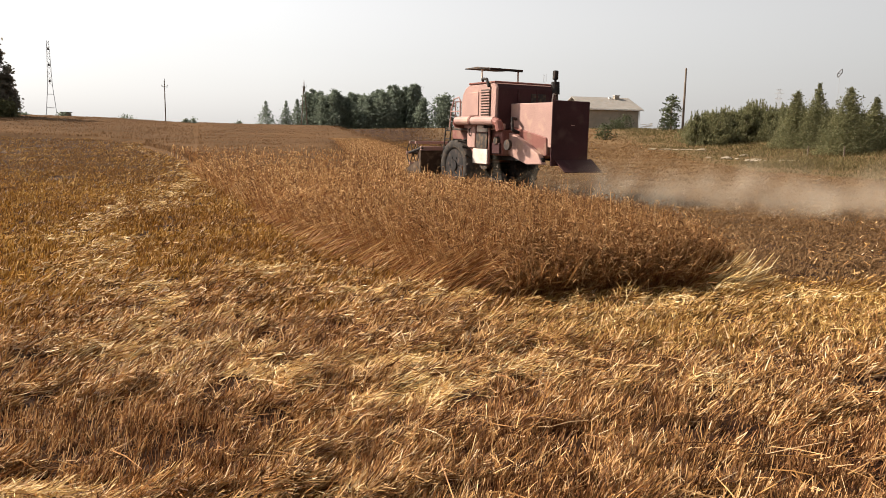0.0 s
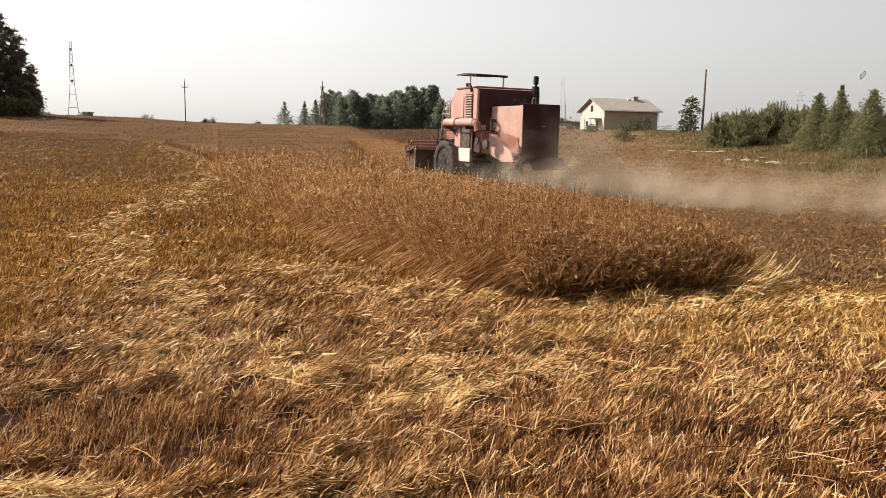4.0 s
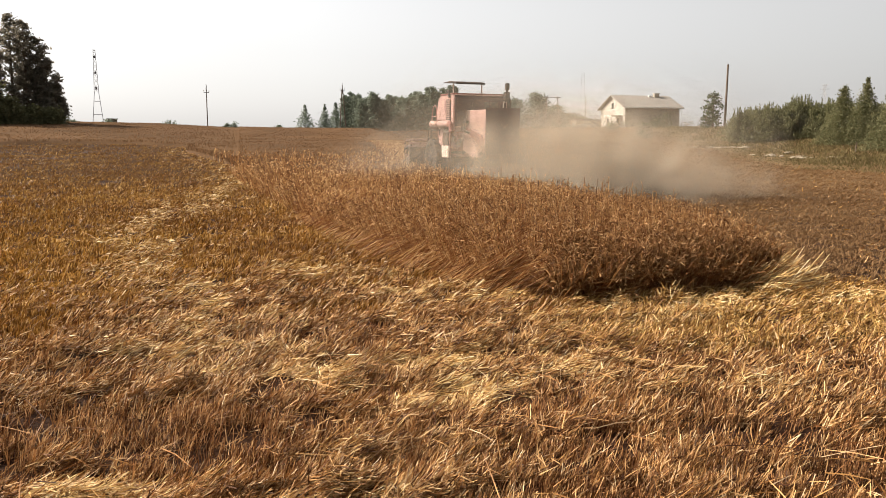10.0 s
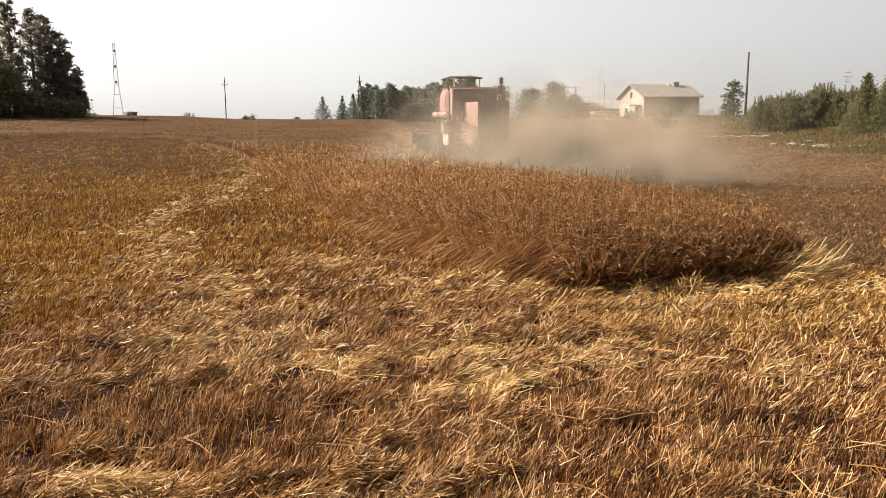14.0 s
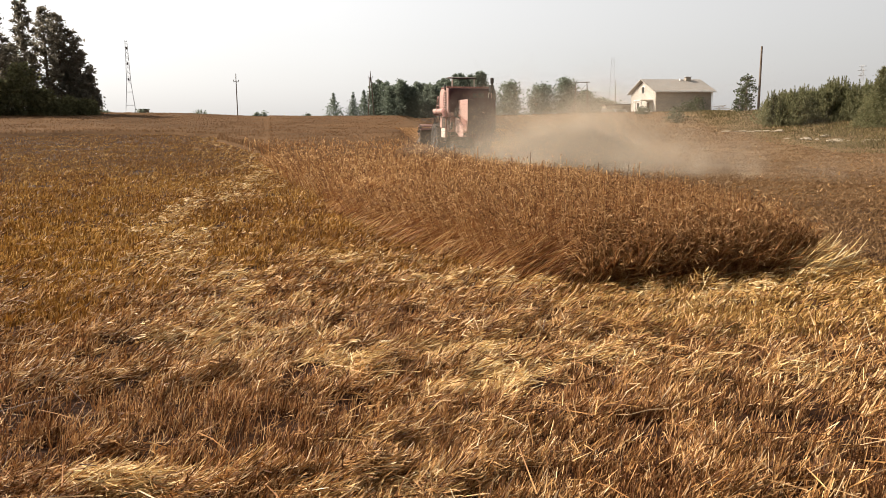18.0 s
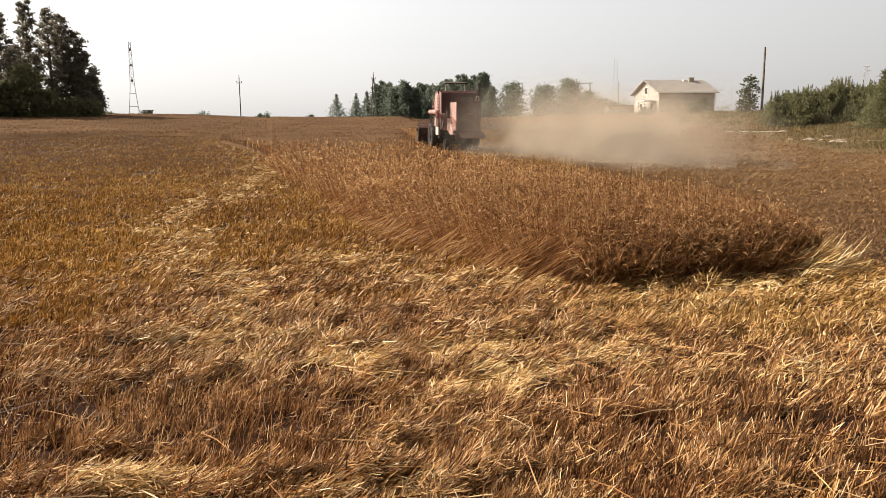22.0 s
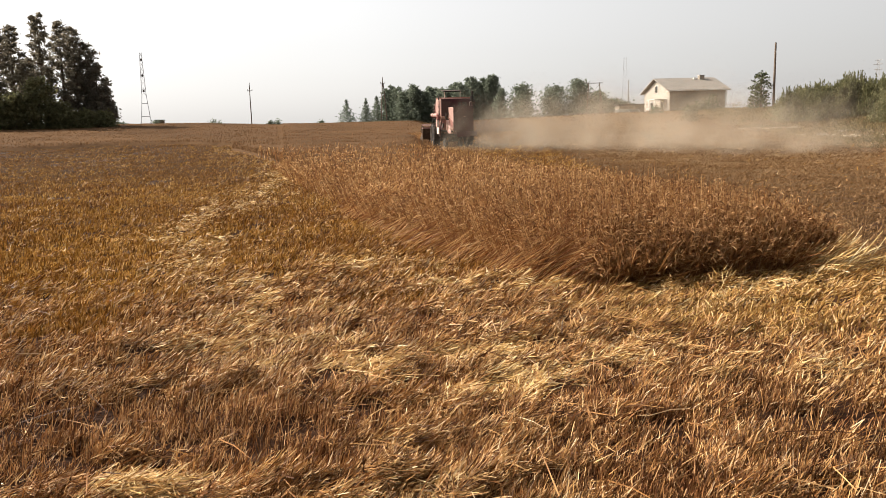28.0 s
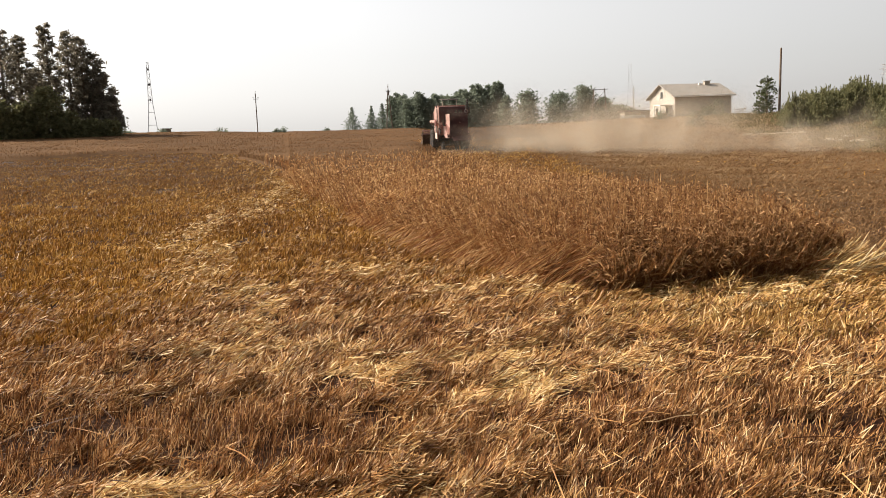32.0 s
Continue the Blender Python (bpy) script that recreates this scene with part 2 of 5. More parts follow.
STEEL = paint("galvanised_steel", (0.42, 0.43, 0.44), 0.5, 0.6, 0.2, 4, (0.22, 0.13, 0.08), 0.66)
WOOD = paint("weathered_pole_wood", (0.16, 0.12, 0.09), 0.9, 0, 0.3, 3, None, 0.6, 0.4, 25)
CONCRETE = paint("concrete", (0.42, 0.40, 0.37), 0.9, 0, 0.15, 2)

# ---- shape of the land ----


def lump(x, y, size, seed, octaves=3):
    """Smooth random field, about -1 to 1, with features of the given size."""
    r = np.random.default_rng(seed)
    out = 0
    for o in range(octaves):
        k = 2 * math.pi / (size / 1.9 ** o)
        for _ in range(4):
            a, p = r.uniform(0, 2 * math.pi), r.uniform(0, 2 * math.pi)
            out = out + np.sin((x * math.cos(a) + y * math.sin(a)) * k * r.uniform(0.6, 1.2) + p) / 1.7 ** o
    return out / 4.5


def smooth(a, b, v):
    u = np.clip((v - a) / (b - a), 0, 1)
    return u * u * (3 - 2 * u)


CREST = 122.0                                    # where the field tops out, metres away


def bank_x(y):
    """x of the field's right-hand boundary."""
    return np.interp(y, [-200, 35, 41, 62, 116, 220], [34, 23.3, 20.5, 23.4, 30.5, 40])


LAND_D = [0, 6, 10, 16, 25, 35, 45, 60, 80, 122, 130]      # distance and height of the slight hollow and the rise
LAND_Z = [0, 0, -0.08, -0.17, -0.17, -0.06, 0.11, 0.47, 1.15, 2.95, 2.95]


def ground_z(x, y):
    d = np.hypot(x, y)
    az = np.degrees(np.arctan2(x, y))
    e = np.interp(az, [-180, -60, -32, -26, -20, -14, -10, -4, 2, 9, 13, 20, 26, 34, 60, 180],
                  [0.3, 0.6, 0.92, 0.90, 0.84, 0.58, 0.53, 0.54, 0.72, 0.85, 0.88, 0.9, 0.75, 0.5, 0.4, 0.3])
    top = 1.65 + CREST * np.tan(np.radians(e))
    near = sum(np.interp(d + o, LAND_D, LAND_Z) for o in (-4, -2, 0, 2, 4)) / 5
    z = near + smooth(55, CREST, d) * (top - 2.95)
    z = np.where(d <= CREST, z, top)
    fall = np.where(az > 8, smooth(190, 420, d), smooth(CREST - 4, 190, d))
    z = z - fall * 4.0 - smooth(400, 2500, d) * 6
    z = z + 0.85 * smooth(1.0, 17.0, x - bank_x(y)) * smooth(20, 40, y) * (1 - smooth(95, 120, d))
    return z + 0.035 * lump(x, y, 3.5, 3, 2) * (1 - smooth(60, 120, d))


def gz(x, y):
    return float(ground_z(np.float64(x), np.float64(y)))


def mesh_of(name, verts, faces, material, smooth_faces=False):
    """Mesh from arrays: verts (n, 3), faces (m, k) all of one size."""
    me = bpy.data.meshes.new(name)
    n, (m, k) = len(verts), faces.shape
    me.vertices.add(n)
    me.vertices.foreach_set("co", np.asarray(verts, dtype=np.float32).ravel())
    me.loops.add(m * k)
    me.loops.foreach_set("vertex_index", faces.astype(np.int32).ravel())
    me.polygons.add(m)
    me.polygons.foreach_set("loop_start", np.arange(0, m * k, k, dtype=np.int32))
    me.polygons.foreach_set("loop_total", np.full(m, k, dtype=np.int32))
    me.update(calc_edges=True)
    if smooth_faces:
        me.polygons.foreach_set("use_smooth", np.ones(m, dtype=bool))
    me.materials.append(material)
    return me


def inside(px, py, poly):
    hit = np.zeros(len(px), dtype=bool)
    for (x0, y0), (x1, y1) in zip(poly, poly[1:] + poly[:1]):
        c = (y0 > py) != (y1 > py)
        with np.errstate(divide="ignore", invalid="ignore"):
            hit ^= c & (px < (x1 - x0) * (py - y0) / (y1 - y0) + x0)
    return hit


def ground():
    d = np.concatenate([[0.001], np.geomspace(1.2, 30, 60), np.linspace(31, 135, 70), np.geomspace(140, 3200, 26)])
    a = np.radians(np.concatenate([np.linspace(-180, -44, 35), np.linspace(-40, 40, 121), np.linspace(44, 176, 34)]))
    dd, aa = np.meshgrid(d, a, indexing="ij")
    x, y = dd * np.sin(aa), dd * np.cos(aa)
    v = np.stack([x, y, ground_z(x, y)], -1).reshape(-1, 3)
    n, m = len(d), len(a)
    i, j = np.meshgrid(np.arange(n - 1), np.arange(m), indexing="ij")
    i, j = i.ravel(), j.ravel()
    k = (j + 1) % m
    f = np.stack([i * m + j, i * m + k, (i + 1) * m + k, (i + 1) * m + j], 1)[:, ::-1]
    me = mesh_of("ground", v, f, SOIL, True)
    ob = new("ground", me)
    return tagged(ob, "harvested grain field of brown soil and chaff, rising to a low crest", "ground", kind="structure")


ground()


# ---- straw, stubble and standing crop ----
def ribbons(root, lean, length, width, bend, rnd, twist=None, taper=0.6):
    """Bent two-segment straws. root (n,3); lean (n,3) unit; bend: droop of the tip in parts of the length."""
    n = len(root)
    mid = root + lean * (length * 0.5)[:, None]
    tip = root + lean * length[:, None]
    tip[:, 2] -= bend * length
    side = np.cross(lean, rnd.normal(size=(n, 3)))
    side /= np.linalg.norm(side, axis=1)[:, None] + 1e-9
    s = side * (width * 0.5)[:, None]
    v = np.stack([root - s, root + s, mid - s, mid + s, tip - s * taper, tip + s * taper], 1).reshape(-1, 3)
    b = np.arange(n)[:, None] * 6
    f = np.concatenate([b + np.array([[0, 1, 3, 2]]), b + np.array([[2, 3, 5, 4]])], 1).reshape(-1, 4)
    return v, f, tip


def join(parts):
    vs, fs, o = [], [], 0
    for v, f in parts:
        vs.append(v)
        fs.append(f + o)
        o += len(v)
    return np.concatenate(vs), np.concatenate(fs)


def unit(v):
    return v / (np.linalg.norm(v, axis=1)[:, None] + 1e-9)


# front edge, right edge and far end of the standing grain, then the field on the left and the lodged left edge
CROP = [(1.36, 7.75), (2.2, 7.95), (3.2, 8.2), (4.0, 8.5), (4.3, 11.0), (4.4, 14.0), (4.0, 18.0), (3.2, 21.0), (2.2, 23.7), (0.9, 27.5), (-0.5, 33.3),
        (-1.9, 42.7), (-3.2, 55.5), (-4.2, 66.0), (0.0, 66.8), (-9.3, 125.0), (-30, 130), (-62, 112), (-90, 80), (-62, 56), (-37, 60), (-33.0, 66.5),
        (-26.7, 68.2), (-20.7, 65.4), (-18.4, 57.5), (-13.8, 48.2), (-8.6, 35.5), (-5.8, 27.0), (-4.1, 22.4), (-2.5, 17.6), (-1.75, 15.2), (-0.42, 11.8), (0.5, 9.8)]
LEFT_EDGE = [(1.36, 7.75), (0.5, 9.8), (-0.42, 11.8), (-1.75, 15.2), (-2.5, 17.6), (-4.1, 22.4), (-5.8, 27.0), (-8.6, 35.5)]


def spread(n, d0, d1, a0, a1, rnd):
    """Points round the onlooker, thinning with the square of the distance."""
    d = np.exp(rnd.uniform(math.log(d0), math.log(d1), n))
    a = np.radians(rnd.uniform(a0, a1, n))
    return d * np.sin(a), d * np.cos(a), d


def edge_gap(x, y):
    """How far inside the leaning left edge a stalk stands."""
    g = np.full(len(x), 99.0)
    for (x0, y0), (x1, y1) in zip(LEFT_EDGE, LEFT_EDGE[1:]):
        ux, uy = x1 - x0, y1 - y0
        t = np.clip(((x - x0) * ux + (y - y0) * uy) / (ux * ux + uy * uy), 0, 1)
        g = np.minimum(g, np.hypot(x - x0 - t * ux, y - y0 - t * uy))
    return g


# swaths of bright straw that the machine left on its rounds
SWATHS = [[(-22, 79), (-18.9, 56.3), (-13.6, 47.0), (-9.0, 34.5), (-6.9, 27.5), (-6.5, 21.5), (-6.3, 17.6), (-5.1, 12.8), (-3.4, 9.4), (-2.4, 7.7), (-1.9, 6.4), (-1.0, 5.6), (0.0, 5.35), (1.2, 5.2)],
          [(-1.4, 5.2), (-0.5, 4.95), (0.6, 4.8), (1.6, 4.9)],
          [(-2.0, 3.1), (-1.2, 3.2), (-0.5, 3.25)],
          [(-1.7, 9.6), (-0.6, 8.3), (0.5, 7.5), (1.4, 7.0)],
          [(0.9, 7.0), (2.4, 7.35), (4.5, 7.8), (6.5, 8.3)]]


def near_line(x, y, line):
    g = np.full(len(x), 99.0)
    for (x0, y0), (x1, y1) in zip(line, line[1:]):
        ux, uy = x1 - x0, y1 - y0
        t = np.clip(((x - x0) * ux + (y - y0) * uy) / (ux * ux + uy * uy), 0, 1)
        g = np.minimum(g, np.hypot(x - x0 - t * ux, y - y0 - t * uy))
    return g


def swath(x, y):
    """1 on a bright swath, 0 between them."""
    wob = (0.35 + 0.03 * y) * lump(x, y, 1.5, 25, 3)
    s = np.zeros(len(x))
    for line in SWATHS:
        s = np.maximum(s, 1 - smooth(0.0, 0.7 + 0.035 * y, near_line(x, y, line) + wob))
    return s * smooth(-0.5, 0.5, lump(x, y, 0.8, 28, 3) + 0.1)


def flow(x, y):
    """Which way the combed straw leans over."""
    return 0.25 + 0.75 * lump(x, y, 4.0, 21, 2) + 0.6 * lump(x, y, 1.2, 22, 2)


def stubble_band(x, y):
    """1 in the band of tall dark stubble that was missed by the mower, near by on the left."""
    top = np.interp(x, [-4, -1.6, -0.8, 0.0, 1.6], [4.75, 4.5, 4.25, 4.1, 4.0]) + 0.16 * lump(x, y, 0.9, 33, 2)
    low = np.interp(x, [-4, -2.1, -0.6, 0.6], [3.1, 3.3, 3.55, 3.75]) + 0.35 * lump(x, y, 0.9, 34, 2)
    return smooth(0.0, 0.14, top - y) * smooth(0.0, 0.25, y - low) * (1 - smooth(-1.5, 0.6, x)) * smooth(-0.75, -0.1, lump(x, y, 0.7, 35, 3))


def standing(x, y):
    """1 where upright stubble is left, 0 where straw leans or lies."""
    s = 0.30 + 0.65 * lump(x, y, 1.8, 31, 3) + 0.45 * smooth(7, 11, y) + 0.3 * (1 - smooth(-4.2, -2.2, x)) + 0.35 * smooth(4.6, 6.0, x) + 0.40 * smooth(-0.8, 0.6, x) * (1 - smooth(4.5, 5.4, y))
    return np.clip(np.maximum(s - 1.1 * swath(x, y), 1.5 * stubble_band(x, y)), 0.08, 0.96)


def strips(root, lean, length, width, r, up=0.0, taper=0.7):
    """Straight straws; up: how far their flat side turns to the sky."""
    n = len(root)
    side = np.cross(lean, r.normal(size=(n, 3)) + np.array([0, 0, 1.0]) * np.reshape(up, (-1, 1)))
    s = unit(side) * (width * 0.5)[:, None]
    tip = root + lean * length[:, None]
    v = np.stack([root - s, root + s, tip + s * taper, tip - s * taper], 1).reshape(-1, 3)
    return v, np.arange(4 * n).reshape(-1, 4)


def straw_field():
    r = np.random.default_rng(11)
    # tufts, each a bunch of straws that lean one way
    per = 14
    cx, cy, cd = spread(76000, 2.3, 80, -37, 37, r)
    cw = 0.03 + 0.006 * cd
    x = np.repeat(cx, per) + r.normal(0, 1, len(cx) * per) * np.repeat(cw, per)
    y = np.repeat(cy, per) + r.normal(0, 1, len(cx) * per) * np.repeat(cw, per)
    way = np.repeat(r.normal(0, 0.7, len(cx)), per)
    lift = np.repeat(np.clip(r.normal(0.42, 0.34, len(cx)), 0.0, 1.25), per)
    d = np.hypot(x, y)
    # bare dark gaps between the clumps
    clump = 0.75 * lump(x, y, 0.34, 26, 3) + 0.55 * lump(x, y, 1.1, 27, 2) + 0.40 * smooth(11, 24, d) * smooth(0, 4, x) + 0.08 * smooth(14, 30, d) + 0.25 * swath(x, y) - 0.14 * smooth(7, 9, y) * (1 - smooth(14, 22, y)) * (1 - smooth(-4.5, -2, x)) - 0.20 * smooth(0.2, 1.2, x) * (1 - smooth(4.8, 5.8, y)) - 0.08 * (1 - smooth(5, 7, y))
    band = stubble_band(x, y)
    keep = smooth(-0.50, -0.12, clump - 0.25 * band) * (1 - 0.68 * band)
    out = (~inside(x, y, CROP) | (edge_gap(x, y) < 0.5 + 0.012 * y) & (x < 1.3)) & (x < bank_x(y) - 0.3) & (r.uniform(0, 1, len(x)) < np.maximum(keep, 0.06))
    x, y, d, way, lift, band = x[out], y[out], d[out], way[out], lift[out], band[out]
    sw = swath(x, y)
    up = r.uniform(0, 1, len(x)) < standing(x, y)
    z = ground_z(x, y)
    wid = np.maximum(0.0048, 0.00118 * np.minimum(d, 14) + 0.00042 * np.maximum(d - 14, 0)) * r.uniform(0.75, 1.25, len(x))
    mound = 0.06 + 0.13 * lump(x, y, 0.6, 42, 3)
    # leaning and lying straw
    lie = ~up
    tone = np.repeat(r.uniform(0, 1, len(cx)), per)[out] * 0.6 + r.uniform(0, 0.4, len(x))
    dusty = smooth(4.3, 5.4, x) * smooth(8.3, 9.6, y)
    strip = smooth(0.5, 1.7, x) * smooth(5.4, 6.1, y) * (1 - smooth(8.3, 9.2, y))
    kind = r.uniform(0, 1, len(x))
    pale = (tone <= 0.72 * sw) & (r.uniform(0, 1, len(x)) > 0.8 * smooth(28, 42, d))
    dull, yellow = kind < 0.92 * dusty, (kind < 0.6 * strip) & ~pale
    golden = lie & ~pale & ~dull & ~yellow & (r.uniform(0, 1, len(x)) < 0.65 * smooth(7, 10, d) + 0.3 * smooth(24, 34, d))
    for name, pick, mat, label in (("flattened_straw", lie & ~pale & ~dull & ~yellow & ~golden, STRAW, "golden cut straw combed over in swirls on the field"),
                                   ("golden_straw", golden, GOLD, "short golden straw lying over the mown field"),
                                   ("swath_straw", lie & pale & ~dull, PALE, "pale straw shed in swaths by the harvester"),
                                   ("yellow_straw", lie & yellow & ~dull, YELLOW, "bright yellow straw before the standing grain"),
                                   ("dusty_straw", lie & dull, DULL, "dusty brown straw lying beyond the standing grain")):
        f = pick
        n = f.sum()
        az = flow(x[f], y[f]) + way[f] + r.normal(0, 0.45, n)
        el = np.clip((lift[f] + 0.22 * smooth(0.2, 1.2, x[f]) * (1 - smooth(4.4, 5.4, y[f]))) * (1 - 0.7 * sw[f]) + r.normal(0, 0.2, n), 0, 1.3)
        lean = np.stack([np.cos(az) * np.cos(el), np.sin(az) * np.cos(el), np.sin(el)], 1)
        ln = r.uniform(0.04, 0.125, n) * (1 - 0.15 * smooth(7, 11, d[f]) + 0.6 * smooth(16, 40, d[f]))
        root = np.stack([x[f], y[f], z[f] + r.uniform(0.2, 1.0, n) * np.maximum(mound[f], 0.01)], 1)
        v, q = strips(root, lean, ln, wid[f], r, 0.4 + 1.0 * sw[f])
        tagged(new(name, mesh_of(name, v, q, mat)), label, "straw", kind="stuff")
    # upright stubble
    far = smooth(6.2, 7.4, d) * (1 - band)
    dull = up & (kind < np.maximum(dusty, 0.6 * smooth(24, 40, d)))
    yellow = up & ~dull & (kind < 0.8 * strip)
    gold = up & ~dull & ~yellow & (r.uniform(0, 1, len(x)) < far)
    for name, f, mat, label in (("stubble", up & ~dull & ~yellow & ~gold, STUBBLE, "brown grain stubble left standing near by"),
                                ("cut_stubble", gold, GOLD, "short golden-olive stubble over the mown field"),
                                ("yellow_stubble", yellow, YELLOW, "bright yellow stubble before the standing grain"),
                                ("dusty_stubble", dull, DULL, "short dusty brown stubble beyond the standing grain")):
        n = f.sum()
        az = np.where(r.uniform(0, 1, n) < 0.6, 0.2 + way[f] * 2, r.uniform(0, 2 * math.pi, n))
        tilt = np.abs(r.normal(0.0, 0.46, n)) * (1 + 0.35 * band[f])
        lean = np.stack([np.cos(az) * np.sin(tilt) + 0.16, np.sin(az) * np.sin(tilt), np.cos(tilt)], 1)
        ln = r.uniform(0.04, 0.105, n) * (1 + 0.4 * lump(x[f], y[f], 0.6, 43, 2)) + band[f] * r.uniform(0.0, 0.07, n)
        ln = ln * (1 - 0.45 * dusty[f])
        root = np.stack([x[f], y[f], z[f] - 0.01], 1)
        v, q = strips(root, unit(lean), np.maximum(ln, 0.03), wid[f] * 0.95, r, 0.0, 0.85)
        tagged(new(name, mesh_of(name, v, q, mat)), label, "stubble", kind="stuff")
    # short stubble on the far side, up to the yard
    x, y, d = spread(26000, 58, 150, -6, 26, r)
    ok = ~inside(x, y, CROP) & (x < bank_x(y) + 0.5)
    x, y, d, n = x[ok], y[ok], d[ok], ok.sum()
    lean = unit(np.stack([r.normal(0, 0.9, n), r.normal(0, 0.9, n), np.ones(n)], 1))
    v, q = strips(np.stack([x, y, ground_z(x, y) - 0.01], 1), lean, r.uniform(0.06, 0.16, n), 0.0011 * d, r, 0.8)
    tagged(new("far_stubble", mesh_of("far_stubble", v, q, DULL)), "dusty brown stubble on the far side of the field", "stubble", kind="stuff")
    # the same straw goes on round about
    n = 60000
    x, y, d = spread(n, 0.25, 16, 30, 330, r)
    x2, y2, d2 = spread(12000, 0.25, 2.4, -40, 40, r)
    x, y, n = np.append(x, x2), np.append(y, y2), n + 12000
    az, el = r.uniform(0, 2 * math.pi, n), np.abs(r.normal(0.2, 0.3, n))
    lean = np.stack([np.cos(az) * np.cos(el), np.sin(az) * np.cos(el), np.sin(el)], 1)
    v, q = strips(np.stack([x, y, ground_z(x, y) + 0.01], 1), lean, r.uniform(0.06, 0.16, n), 0.004 + 0.0012 * np.hypot(x, y), r, 0.6)
    tagged(new("strewn_straw", mesh_of("strewn_straw", v, q, STRAW)), "cut straw strewn over the mown field round about", "straw", kind="stuff")
    # a few long loose stalks on top
    n = 420
    x, y, d = spread(n, 2.6, 14, -36, 36, r)
    ok = ~inside(x, y, CROP)
    x, y, n = x[ok], y[ok], ok.sum()
    az = r.uniform(0, 2 * math.pi, n)
    el = np.abs(r.normal(0.05, 0.15, n))
    lean = np.stack([np.cos(az) * np.cos(el), np.sin(az) * np.cos(el), np.sin(el)], 1)
    root = np.stack([x, y, ground_z(x, y) + r.uniform(0.08, 0.17, n)], 1)
    v, q, _ = ribbons(root, lean, r.uniform(0.15, 0.38, n), np.full(n, 0.0055), r.uniform(0, 0.1, n), r)
    tagged(new("loose_stalks", mesh_of("loose_stalks", v, q, STRAW)), "long loose pale stalks strewn on the stubble", "straw", kind="stuff")


straw_field()


def spindles(root, lean, length, width, droop, r):
    """Ears: slim at both ends, fullest in the middle."""
    n = len(root)
    side = unit(np.cross(lean, r.normal(size=(n, 3)))) * (width * 0.5)[:, None]
    mid = root + lean * (length * 0.45)[:, None]
    tip = root + lean * length[:, None]
    tip[:, 2] -= droop * length
    v = np.stack([root - side * 0.3, root + side * 0.3, mid - side, mid + side, tip - side * 0.25, tip + side * 0.25], 1).reshape(-1, 3)
    b = np.arange(n)[:, None] * 6
    f = np.concatenate([b + np.array([[0, 1, 3, 2]]), b + np.array([[2, 3, 5, 4]])], 1).reshape(-1, 4)
    return v, f


def crop_stand(x, y, d, r, height, low, wide, messy=0.13, towards=0.0):
    """Stalks with ears and a blade each; low (0-1): how far they lean over to the left; towards: how far to the front."""
    n = len(x)
    az = r.uniform(0, 2 * math.pi, n)
    tilt = np.abs(r.normal(0, 1, n)) * messy
    lean = np.stack([np.cos(az) * np.sin(tilt), np.sin(az) * np.sin(tilt) - towards, np.cos(tilt)], 1)
    lean = unit(lean + np.stack([-1.7 * low, -0.75 * low, -0.25 * low], 1))
    ln = height * r.uniform(0.74, 1.08, n)
    root = np.stack([x, y, ground_z(x, y) - 0.02], 1)
    v1, f1, tip = ribbons(root, lean, ln, wide, r.uniform(0, 0.06, n) + r.uniform(0, 0.6, n) * np.maximum(messy - 0.13, 0), r, taper=0.7)
    hang = unit(lean + np.stack([r.normal(0, 0.5, n), r.normal(0, 0.5, n), -r.uniform(-0.2, 1.1, n)], 1))
    le = r.uniform(0.05, 0.095, n) * (1 + 0.6 * smooth(12, 40, d))
    fat = np.maximum(0.0145, 0.0013 * np.minimum(d, 24) + 0.0007 * np.maximum(d - 24, 0)) * r.uniform(0.75, 1.2, n)
    ears = []
    for k in (np.ones(n, dtype=bool), d < 15):
        ears.append(spindles((tip - lean * 0.01)[k], hang[k], le[k], fat[k], r.uniform(0, 0.3, k.sum()), r))
    k = r.uniform(0, 1, n) < 0.75                     # side spikes a little lower on the stalk
    side = unit(hang[k] + r.normal(0, 0.8, (k.sum(), 3)))
    ears.append(spindles((tip - lean * r.uniform(0.04, 0.2, n)[:, None])[k], side, le[k] * 0.85, fat[k] * 0.9, r.uniform(0, 0.4, k.sum()), r))
    far = unit(np.stack([r.normal(0, 1, n), r.normal(0, 1, n), r.uniform(-0.6, 0.5, n)], 1))
    k = r.uniform(0.3, 0.8, n)[:, None]
    v3, f3, _ = ribbons(root + lean * ln[:, None] * k, far, r.uniform(0.06, 0.16, n), wide, r.uniform(0.1, 0.5, n), r, taper=0.2)
    return join([(v1, f1), (v3, f3)]), join(ears)


